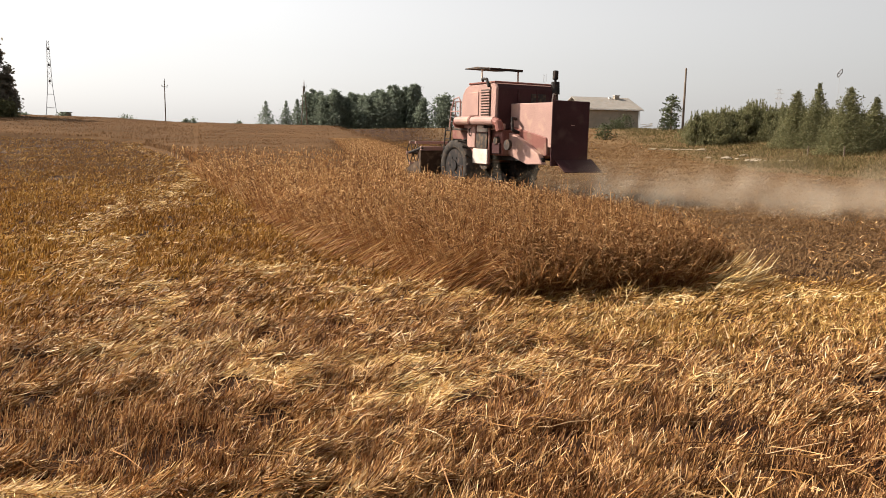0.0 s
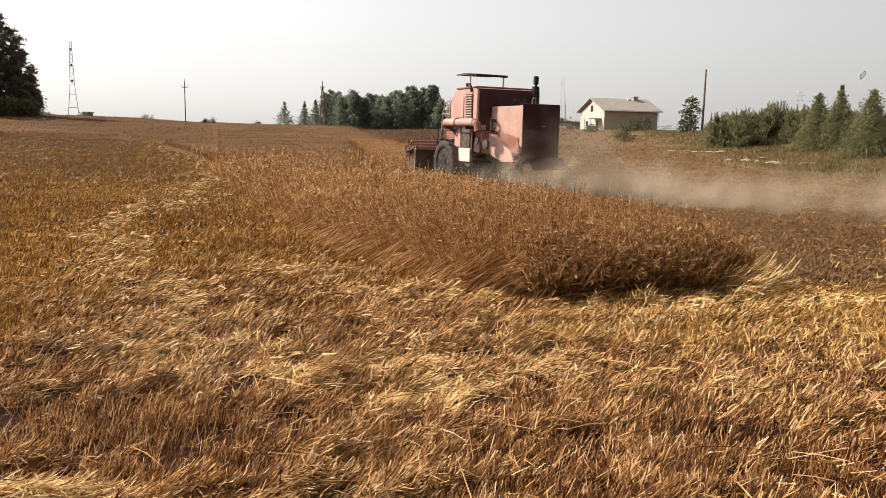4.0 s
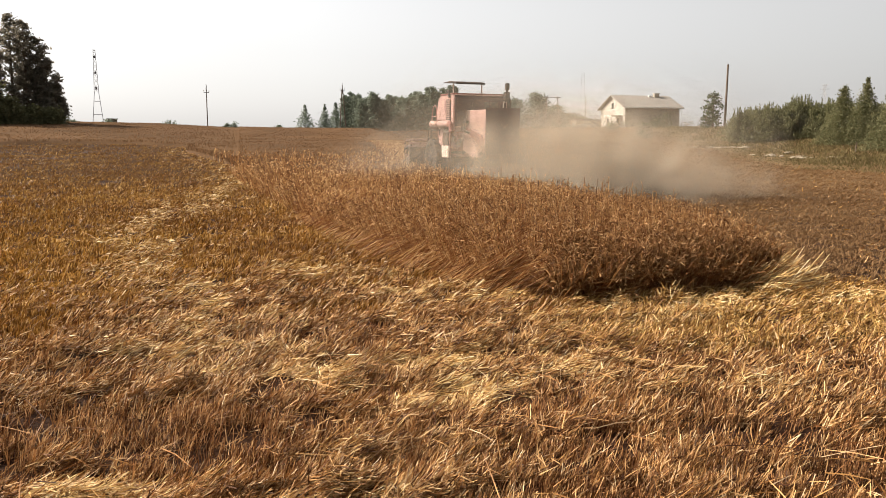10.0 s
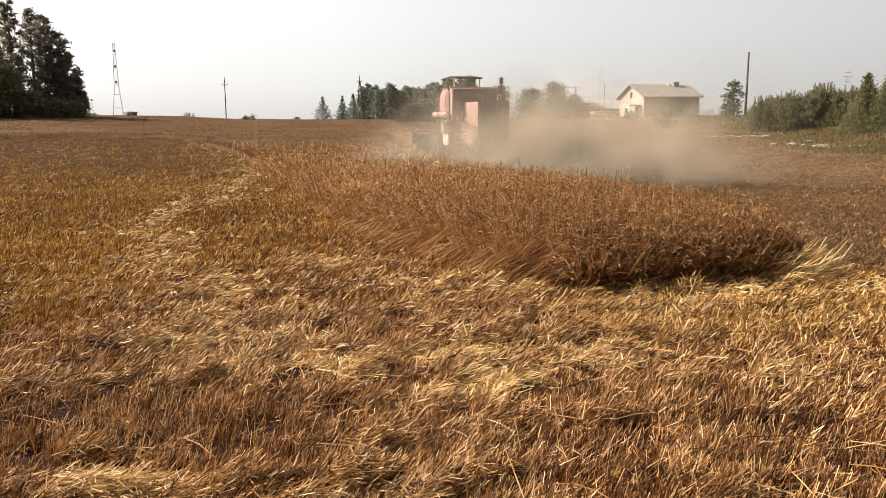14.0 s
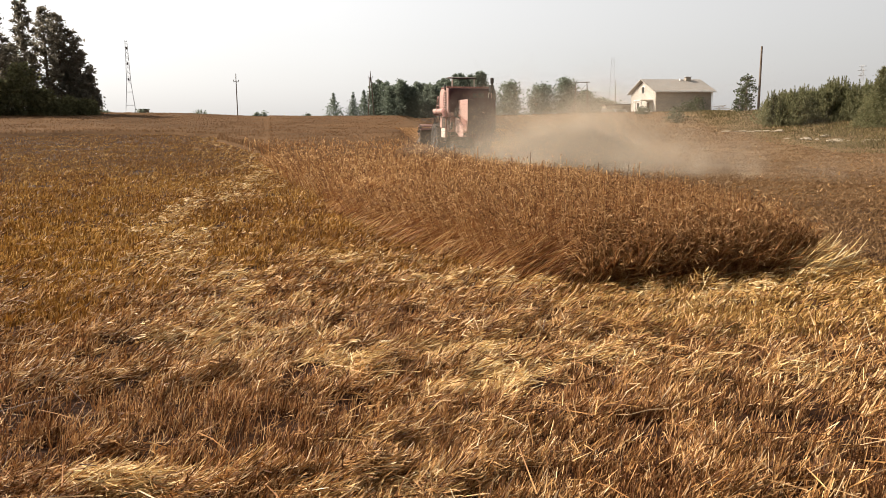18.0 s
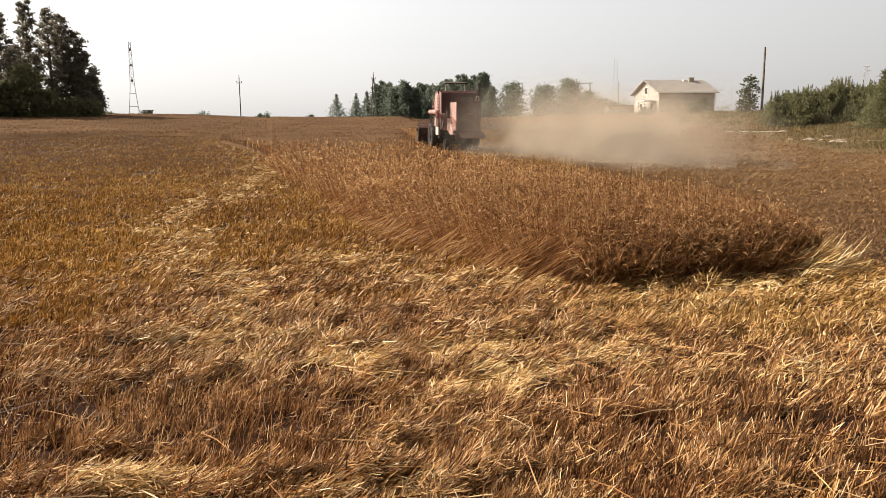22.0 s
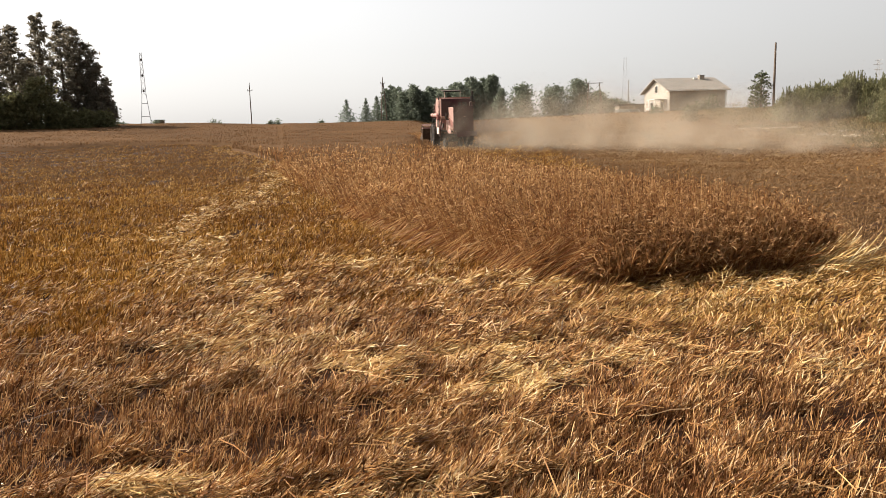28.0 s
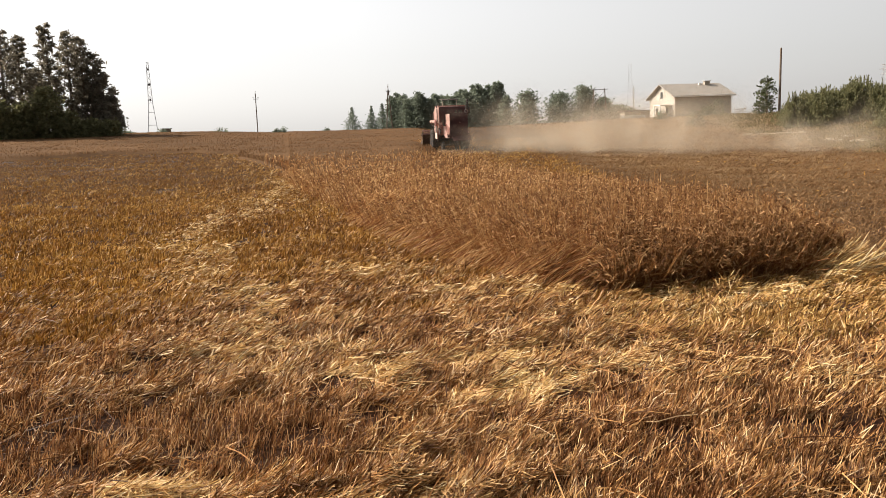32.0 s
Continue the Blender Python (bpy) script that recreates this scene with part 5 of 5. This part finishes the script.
    part("chaff_chute", prism([(0.0, 1.72), (-0.55, 1.60), (-1.75, 1.05), (-1.95, 0.75), (-1.2, 0.72), (0.0, 1.05)], 0.68, 0.86, 0.02), RED, h)
    part("side_bracket", bent_tube([(-0.66, -0.35, 2.1), (-0.86, -0.42, 2.12), (-0.88, -0.5, 1.75), (-0.68, -0.55, 1.68)], 0.05, 8), BLACK, h)
    # side machinery under the tank
    part("side_casing", box(-1.08, -0.68, -0.25, 0.55, 0.95, 1.75, 0.03), RED, h)
    part("belt_guard", box(-1.16, -1.09, -0.2, 0.5, 1.0, 1.35, 0.02), RED_SHADED, h)
    for yy, zz, rr in ((0.0, 1.42, 0.12), (0.62, 0.78, 0.30), (-0.62, 1.3, 0.16)):
        part("pulley", tube((-1.19, yy, zz), (-1.09, yy, zz), rr, rr, 18), DARKMETAL, h)
    part("toolbox", box(-1.14, -0.9, -0.15, 0.35, 1.76, 1.95, 0.02), PINK, h)
    # side panels along the left
    part("white_panel", box(-1.28, -1.235, 0.30, 1.16, 0.66, 1.14, 0.015), CREAM, h, "dusty white lower side panel")
    part("grey_panel", box(-1.275, -1.24, 0.34, 0.98, 1.16, 1.66, 0.01), DARKMETAL, h)
    part("white_panel", box(-1.28, -1.235, 0.36, 0.95, 1.68, 1.90, 0.015), CREAM, h, "dusty white upper side panel")
    part("panel_frame", box(-1.235, -1.18, 0.26, 1.55, 0.64, 1.94, 0.02), RED, h)
    part("front_panel", box(-1.285, -1.237, 1.02, 1.50, 1.16, 1.92, 0.02), PINK, h, "bleached red front side panel")
    part("panel_handle", bent_tube([(-1.29, 1.3, 1.55), (-1.34, 1.3, 1.6), (-1.34, 1.3, 1.75), (-1.29, 1.3, 1.8)], 0.02, 6), BLACK, h)
    part("right_panel", box(1.19, 1.25, 0.3, 1.5, 0.8, 1.9, 0.02), RED, h)
    # unloading auger folded along the left
    a = part("unloading_auger", tube((-1.47, 1.85, 2.03), (-1.47, -0.35, 2.02), 0.135, 0.135, 16), PINK, h, "bleached red unloading tube folded along the side", None, False)
    part("spout", bent_tube([(-1.47, -0.32, 2.02), (-1.46, -0.55, 1.95), (-1.45, -0.62, 1.72)], 0.13, 12), RED, a)
    part("elbow", bent_tube([(-1.47, 1.83, 2.03), (-1.40, 1.98, 1.95), (-1.1, 2.0, 1.9)], 0.14, 12), RED, a)
    part("tube_collar", tube((-1.47, 1.0, 2.03), (-1.47, 0.9, 2.03), 0.155, 0.155, 16), RED, a)
    part("tube_rest", box(-1.5, -1.1, 0.2, 0.28, 1.8, 1.9, 0.01), BLACK, a)
    # platform, canopy, rails
    part("platform", box(-1.2, 1.1, 1.66, 2.95, 1.72, 1.80, 0.015), DARKMETAL, h)
    part("console", box(-0.25, 0.35, 2.55, 2.8, 1.8, 2.6, 0.03), BLACK, h)
    part("seat", box(-0.2, 0.3, 2.12, 2.45, 2.1, 2.35, 0.05), BLACK, h)
    st = part("steering_column", tube((0.05, 2.57, 2.5), (0.05, 2.40, 2.85), 0.03, 0.03, 8), BLACK, h)
    pts = [(0.05 + 0.2 * math.cos(i * math.pi / 6), 2.40 + 0.18 * math.sin(i * math.pi / 6), 2.86 + 0.08 * math.sin(i * math.pi / 6)) for i in range(13)]
    part("steering_wheel", bent_tube(pts, 0.015, 6), BLACK, st)
    part("rail", bent_tube([(-1.18, 2.14, 1.8), (-1.18, 2.14, 2.70), (-1.18, 2.25, 2.82), (-1.18, 2.55, 2.76), (-1.18, 2.72, 2.4), (-1.18, 2.8, 1.8)], 0.024, 7), PINK, h)
    part("rail", bent_tube([(-1.18, 2.14, 2.35), (-1.18, 2.72, 2.35)], 0.02, 6), PINK, h)
    part("rail", bent_tube([(-0.9, 2.9, 1.8), (-0.9, 2.9, 2.7), (1.0, 2.9, 2.7), (1.0, 2.9, 1.8)], 0.022, 7), PINK, h)
    part("rail", bent_tube([(1.08, 1.7, 1.8), (1.08, 1.7, 2.75), (1.08, 2.75, 2.75), (1.08, 2.75, 1.8)], 0.022, 7), PINK, h)
    c = part("canopy", prism([(1.15, 3.735), (2.75, 3.795), (2.75, 3.825), (1.95, 3.845), (1.15, 3.765)], -0.66, 0.66, 0.012), DARKMETAL, h, "thin flat canopy on posts")
    for xx, yy, z0 in ((0.55, 1.28, 3.2), (-0.52, 1.85, 3.08)):
        part("post", tube((xx, yy, z0), (xx, yy, 3.77), 0.03, 0.03, 8), CREAM, c)
    part("rear_beam", tube((-0.66, 1.2, 3.72), (0.66, 1.2, 3.72), 0.035, 0.035, 7), BLACK, c)
    lad = part("ladder", tube((-1.36, 2.6, 0.55), (-1.24, 2.6, 1.8), 0.025, 0.025, 7), BLACK, h)
    part("rail", tube((-1.36, 2.95, 0.55), (-1.24, 2.95, 1.8), 0.025, 0.025, 7), BLACK, lad)
    for i in range(5):
        u = i / 4.0
        part("rung", tube((-1.36 + 0.12 * u, 2.6, 0.6 + 1.1 * u), (-1.36 + 0.12 * u, 2.95, 0.6 + 1.1 * u), 0.02, 0.02, 6), BLACK, lad)
    # engine and exhaust
    part("engine_cover", prism([(0.15, 2.6), (0.2, 3.1), (1.3, 3.2), (1.4, 2.6)], 1.2, 1.45, 0.04), DARKMETAL, h)
    part("air_cleaner", tube((1.15, 0.02, 2.95), (1.15, 0.02, 3.35), 0.15, 0.13, 14), BLACK, h)
    part("exhaust_pipe", bent_tube([(1.25, 0.3, 2.9), (1.22, 0.12, 3.3), (1.2, 0.1, 3.5)], 0.045, 9), BLACK, h)
    part("exhaust_stack", box(1.13, 1.29, 0.03, 0.19, 3.42, 3.72, 0.03), BLACK, h)
    part("hose", bent_tube([(0.98, -0.04, 2.5), (0.96, -0.1, 2.85), (1.0, -0.08, 2.95), (1.15, -0.02, 2.95)], 0.025, 7), CREAM, h)
    # feeder and header
    part("feeder_house", prism([(2.5, 0.95), (2.6, 1.75), (3.35, 0.85), (3.40, 0.15), (3.0, 0.15)], -0.6, 0.6, 0.02), YELLOWED, h)
    for s in (-1, 1):
        part("lift_cylinder", tube((s * 0.75, 2.2, 0.75), (s * 0.75, 3.3, 0.3), 0.05, 0.05, 9), BLACK, h)
    hd = part("header", prism([(3.35, 0.10), (3.35, 0.98), (3.48, 1.02), (3.52, 0.32), (3.90, 0.10), (4.55, 0.04), (4.55, -0.02), (3.40, 0.02)], -2.0, 2.0, 0.01), YELLOWED, h, "wide worn cutting header")
    for s in (-1, 1):
        xx = s * 2.0
        part("side_shield", prism([(3.30, 0.04), (3.30, 0.62), (3.70, 0.60), (4.30, 0.36), (5.05, 0.05), (5.10, -0.03)], xx - 0.03, xx + 0.03, 0.008), YELLOWED, hd)
        part("reel_arm", tube((xx * 0.98, 3.30, 1.10), (xx * 0.98, 4.25, 0.90), 0.05, 0.05, 8), BLACK, hd)
        part("divider", tube((xx, 5.00, 0.05), (xx, 5.60, 0.02), 0.06, 0.02, 8), BLACK, hd)
    part("table_auger", tube((-1.95, 3.78, 0.40), (1.95, 3.78, 0.40), 0.2, 0.2, 14), DARKMETAL, hd)
    part("upper_beam", box(-2.0, 2.0, 3.30, 3.42, 1.0, 1.14, 0.015), PINK, hd, "pale dusty beam along the header's back")
    for i in range(7):
        xx = -1.8 + i * 0.6
        part("crop_lifter", tube((xx, 4.50, 0.02), (xx, 4.95, -0.06), 0.02, 0.012, 6), BLACK, hd)
    reel = plain_part("reel", tube((-1.9, 0, 0), (1.9, 0, 0), 0.06, 0.06, 12), YELLOWED, h, "slatted pick-up reel", pose(0, 4.15, 1.22))
    for i in range(6):
        a = i * math.pi / 3
        cy, cz = 0.43 * math.cos(a), 0.43 * math.sin(a)
        bat = plain_part("bat", box(-1.9, 1.9, cy - 0.03, cy + 0.03, cz - 0.05, cz + 0.05, 0.01), PINK, reel)
        bm = bmesh.new()
        for k in range(23):
            xx = -1.84 + k * 0.167
            tube((xx, cy, cz), (xx, cy * 1.02, cz - 0.22), 0.008, 0.006, 4, bm)
        tagged(plain_part("tines", bm, BLACK, bat), kind="stuff")
        for xx in (-1.87, -0.62, 0.62, 1.87):
            plain_part("spoke", tube((xx, 0, 0), (xx, cy, cz), 0.025, 0.02, 6), YELLOWED, reel)
    for xx in (-1.88, 1.88):
        pts = [(xx, 0.43 * math.cos(i * math.pi / 9), 0.43 * math.sin(i * math.pi / 9)) for i in range(19)]
        plain_part("end_ring", bent_tube(pts, 0.02, 6), DARKMETAL, reel)
    turning = [(wheel("front_wheel", h, -1.26, 2.0, 0.88, 0.48, 16, "grimy rim in a ribbed tractor tyre"), 0.88),
               (wheel("front_wheel", h, 1.26, 2.0, 0.88, 0.48, 16, ""), 0.88),
               (wheel("rear_wheel", h, -0.8, 0.32, 0.39, 0.22, 0, "small dusty rear wheel"), 0.39),
               (wheel("rear_wheel", h, 0.3, 0.32, 0.39, 0.22, 0, ""), 0.39)]
    return h, reel, turning


HARVESTER, REEL, WHEELS = harvester()

# the way it goes: seconds, x, y, heading left of +Y
TRACK = [(-8, 9.8, 21.0, 62), (-4, 6.7, 22.6, 45), (0, 4.29, 24.4, 27), (3, 3.64, 26.1, 24.3), (6, 2.80, 28.0, 21), (9, 2.22, 30.5, 19), (13, 1.47, 34.0, 17), (17, 0.75, 38.4, 14.2), (20, 0.18, 43.0, 12.4),
         (25, -0.60, 50.4, 12.2), (28, -1.12, 55.6, 12.6), (32, -1.92, 60.9, 12.2), (40, -3.9, 70.5, 11.5)]


def on_track(t):
    """Smooth x, y, heading at t seconds."""
    k = max(0, min(len(TRACK) - 2, next((i for i in range(len(TRACK) - 1) if TRACK[i + 1][0] >= t), len(TRACK) - 2)))
    a, b = TRACK[k], TRACK[k + 1]
    p, n = TRACK[max(k - 1, 0)], TRACK[min(k + 2, len(TRACK) - 1)]
    h = b[0] - a[0]
    u = (t - a[0]) / h
    out = []
    for j in (1, 2, 3):
        m0 = (b[j] - p[j]) / (b[0] - p[0]) * h
        m1 = (n[j] - a[j]) / (n[0] - a[0]) * h
        out.append((2 * u ** 3 - 3 * u * u + 1) * a[j] + (u ** 3 - 2 * u * u + u) * m0 + (3 * u * u - 2 * u ** 3) * b[j] + (u ** 3 - u * u) * m1)
    return out


def stands(t):
    x, y, a = on_track(t)
    c, s = math.cos(radians(a)), math.sin(radians(a))
    zf, zr = gz(x - 2.1 * s, y + 2.1 * c), gz(x + 0.9 * s, y - 0.9 * c)
    rx = math.degrees(math.atan2(zf - zr, 3.0))
    return pose(x, y, zr + (zf - zr) * 0.3, rx, 0, a)


# ---- uncut strip in front of the header, mown down as it comes ----
def crop_rows():
    r = np.random.default_rng(15)
    kinds = []
    for _ in range(4):
        n = 1000
        x, y = r.uniform(-1.95, 1.95, n), r.uniform(-0.85, 0.85, n)
        tilt = unit(np.stack([r.normal(0, 0.2, n), r.normal(0, 0.2, n), np.ones(n)], 1))
        root = np.stack([x, y, np.full(n, -0.02)], 1)
        ln = r.uniform(0.48, 0.70, n)
        wide = np.full(n, 0.018)
        va, fa, tip = ribbons(root, tilt, ln, wide, r.uniform(0, 0.05, n), r)
        hang = unit(tilt + np.stack([r.normal(0, 0.5, n), r.normal(0, 0.5, n), -r.uniform(0.1, 1, n)], 1))
        vb, fb, _ = ribbons(tip, hang, r.uniform(0.06, 0.12, n), wide * 1.6, r.uniform(0, 0.3, n), r)
        kinds.append((mesh_of("crop_strip", va, fa, STALK), mesh_of("ears", vb, fb, EAR)))
    rows = []
    s, t = 0.0, -6.0
    px, py, _ = on_track(t)
    nxt = None
    while t < 37:
        x, y, a = on_track(t)
        s += math.hypot(x - px, y - py)
        px, py = x, y
        if nxt is None or s >= nxt:
            nxt = s + 1.5
            hx, hy = x - 5.2 * math.sin(radians(a)), y + 5.2 * math.cos(radians(a))
            if t > -0.4:
                ma, mb = kinds[len(rows) % 4]
                ob = tagged(new("crop_strip", ma), "strip of ripe grain standing before the harvester", "grain crop", "strips of grain", "stuff")
                e = new("ears", mb)
                e.parent = ob
                rows.append((t, ob, hx, hy, a))
        t += 0.02
    return rows


STRIPS = crop_rows()

# ---- dust ----
def dust_paint(name, thick):
    """Sunlit dust: thin wisps that scatter some light on and let the rest through, thinning to nothing at their rims."""
    m, nd, ln, b = nodes_of(name)
    b.inputs["Base Color"].default_value = (0.66, 0.565, 0.445, 1)
    b.inputs["Roughness"].default_value = 1.0
    b.inputs["Specular IOR Level"].default_value = 0.0
    tl, tp, m1, m2 = nd.new("ShaderNodeBsdfTranslucent"), nd.new("ShaderNodeBsdfTransparent"), nd.new("ShaderNodeMixShader"), nd.new("ShaderNodeMixShader")
    tl.inputs["Color"].default_value = (0.66, 0.565, 0.445, 1)
    m1.inputs[0].default_value = 0.6
    density, much = nd.new("ShaderNodeAttribute"), nd.new("ShaderNodeMath")
    density.attribute_name = "wisp"
    much.operation, much.inputs[1].default_value = "MULTIPLY", thick
    ln.new(density.outputs["Fac"], much.inputs[0])
    ln.new(b.outputs[0], m1.inputs[1])
    ln.new(tl.outputs[0], m1.inputs[2])
    ln.new(much.outputs[0], m2.inputs[0])
    ln.new(tp.outputs[0], m2.inputs[1])
    ln.new(m1.outputs[0], m2.inputs[2])
    ln.new(m2.outputs[0], nd["Material Output"].inputs["Surface"])
    return m


DUST, DUST_THIN = dust_paint("field_dust", 0.064), dust_paint("thin_field_dust", 0.036)
scene.cycles.transparent_max_bounces = 128


def dust_mesh(seed, n, sx, sy, sz, grain, material):
    """A loose cloud of soft-rimmed wisps, thick in the middle and sparse at the edge."""
    r = np.random.default_rng(seed)
    c = np.clip(r.normal(0, 1, (n, 3)), -1.9, 1.9) * np.array([sx, sy, sz])
    a = unit(r.normal(size=(n, 3)) * np.array([1, 1, 0.6]))
    q = unit(np.cross(a, r.normal(size=(n, 3))))
    k = (grain * r.uniform(0.6, 1.5, n))[:, None]
    m = 10
    rings = [[c + (a * math.cos(u) + q * math.sin(u)) * k * f for u in np.arange(m) * 2 * math.pi / m] for f in (0.5, 1.0)]
    v = np.stack([c] + rings[0] + rings[1], 1).reshape(-1, 3)
    step = 2 * m + 1
    base = np.arange(n)[:, None] * step
    tri = np.array([(0, 1 + i, 1 + (i + 1) % m) for i in range(m)] + [(1 + i, 1 + m + i, 1 + m + (i + 1) % m) for i in range(m)]
                   + [(1 + i, 1 + m + (i + 1) % m, 1 + (i + 1) % m) for i in range(m)])
    me = mesh_of("dust_puff", v, (base[:, :, None] + tri[None]).reshape(-1, 3), material)
    att = me.attributes.new("wisp", "FLOAT", "POINT")
    att.data.foreach_set("value", np.tile(np.concatenate([[1.0], np.full(m, 0.5), np.zeros(m)]), n).astype(np.float32))
    return me


def wind(t):
    """How far the air has drifted by t seconds: nearly still at first, then a breeze."""
    return 0.42 * t + (0.09 * max(t - 18, 0) ** 2 if t < 25 else 4.41 + 1.26 * (t - 25))


def dust():
    """Puffs in the order in which they are raised: time, object, x and y, height, share of the wind, climb, turn, life."""
    low = [dust_mesh(90 + i, 34, 1.5, 1.3, 0.30, 0.75, DUST) for i in range(3)]
    tall = [dust_mesh(80 + i, 40, 1.0, 1.0, 0.75, 0.95, DUST) for i in range(3)]
    wide = [dust_mesh(95 + i, 48, 2.6, 2.2, 1.0, 1.7, DUST_THIN) for i in range(3)]
    r = random.Random(4)
    out = []

    def puff(t, pile, back, side, up, climb, life, share=1.0, place=None):
        x, y, a = on_track(t)
        c, q = math.cos(radians(a)), math.sin(radians(a))
        side += r.uniform(-0.4, 0.4)
        x, y = place or (x + back * q + side * c, y - back * c + side * q)
        ob = tagged(new("dust_puff", pile[len(out) % len(pile)]), "drifting cloud of pale tan dust behind the harvester", "dust", "dust behind the harvester", "stuff")
        out.append((t, ob, x, y, up + r.uniform(-0.1, 0.1), share * r.uniform(0.75, 1.25), climb, r.uniform(0, 360), life))

    for i in range(11):                              # the low trail that already lies along the last round
        puff(-0.1, low, 0, 0, 0.32, 0.0, r.uniform(4, 7), 0.8, (6.2 + 1.1 * i, 22.0 - 0.62 * i))
    for i in range(7):
        puff(0.3 + i * 0.75, low, 2.6, 0.5, 0.34, 0.03, r.uniform(6, 8))
        if i > 2:
            puff(0.5 + i * 0.75, tall, 2.4, 0.8, 0.5, 0.03, r.uniform(5, 7))
    for i in range(14):                              # then a thick cloud that wraps the machine
        t = 3.8 + i * 0.8
        puff(t, tall, 1.3 + 0.7 * (i % 3), -0.5 + 0.5 * (i % 2), 1.0, 0.06, min(r.uniform(5, 8), max(15.5 - t, 2)))
        puff(t + 0.8, wide, 2.6, 0.6 if i % 2 else -0.9, 1.3, 0.04, min(r.uniform(5, 8), max(14.5 - t, 2)), 1.0 if i % 2 else 0.4)
        puff(4.4 + i * 0.8, low, 2.6, 0.9, 0.40, 0.02, r.uniform(7, 9))
    for i in range(16):                              # then a plume blown out wide
        t = 14.6 + i * 1.1
        puff(t, low, 3.1, 1.2, 0.50, 0.03, 9)
        puff(t + 0.4, wide, 3.4, 2.6, 0.8, 0.02, 5.5, 1.1)
        puff(t + 0.6, wide, 3.8, 3.6, 1.1, 0.05, 4.5)
        if i % 2 or t < 18:
            puff(t + 0.9, tall, 3.6, 2.8, 0.9, 0.05, 5.5)
    return out


PUFFS = dust()


def motions():
    rows, rolls, done = [], [[] for _ in WHEELS], 0.0
    spin = []
    px, py, _ = on_track(0)
    for i in range(0, 65):
        t = i * 0.5
        x, y, a = on_track(t)
        done += math.hypot(x - px, y - py)
        px, py = x, y
        rows.append((t, stands(t)))
        for k, (w, r) in enumerate(WHEELS):
            p = w.matrix_basis.translation.copy()
            rolls[k].append((t, pose(p.x, p.y, p.z, -math.degrees(done / r))))
        spin.append((t, pose(0, 4.15, 1.22, -62 * i)))
    walk(HARVESTER, rows)
    for (w, r), rr in zip(WHEELS, rolls):
        walk(w, rr)
    walk(REEL, spin)
    for t, ob, x, y, a in STRIPS:
        z = gz(x, y)
        up, cut = pose(x, y, z, 0, 0, a), pose(x, y, z - 0.56, 0, 0, a)
        if t > 32:
            walk(ob, [(0, up), (32, up)])
        else:
            t0 = max(t, 0.3)
            walk(ob, [(0, up), (max(t0 - 0.2, 0.1), up), (t0 + 1.2, cut), (33, cut)])
    for t, ob, bx, by, up, share, climb, turn, life in PUFFS:
        def drift(s, sunk=0.0):
            blown = (wind(s) - wind(t)) * share
            return pose(bx + blown, by - 0.08 * blown, gz(bx + blown, by) + up + climb * (s - t) - sunk, 0, 0, turn + 3 * (s - t))

        end = t + life
        keys = [(0, drift(t, 5.0)), (t - 1.2, drift(t, 5.0)), (t, drift(t))] if t > 1.3 else [(0, drift(0))]
        keys += [(s, drift(s)) for s in (t + 0.25 * life, t + 0.5 * life, t + 0.75 * life, end) if keys[-1][0] + 0.2 < s]
        if end < 30:                                 # then it settles
            keys += [(max(end, keys[-1][0]) + 6, drift(end + 6, 5.0))]
        if keys[-1][0] < 32:
            keys += [(32.5, keys[-1][1])]
        walk(ob, keys)


motions()
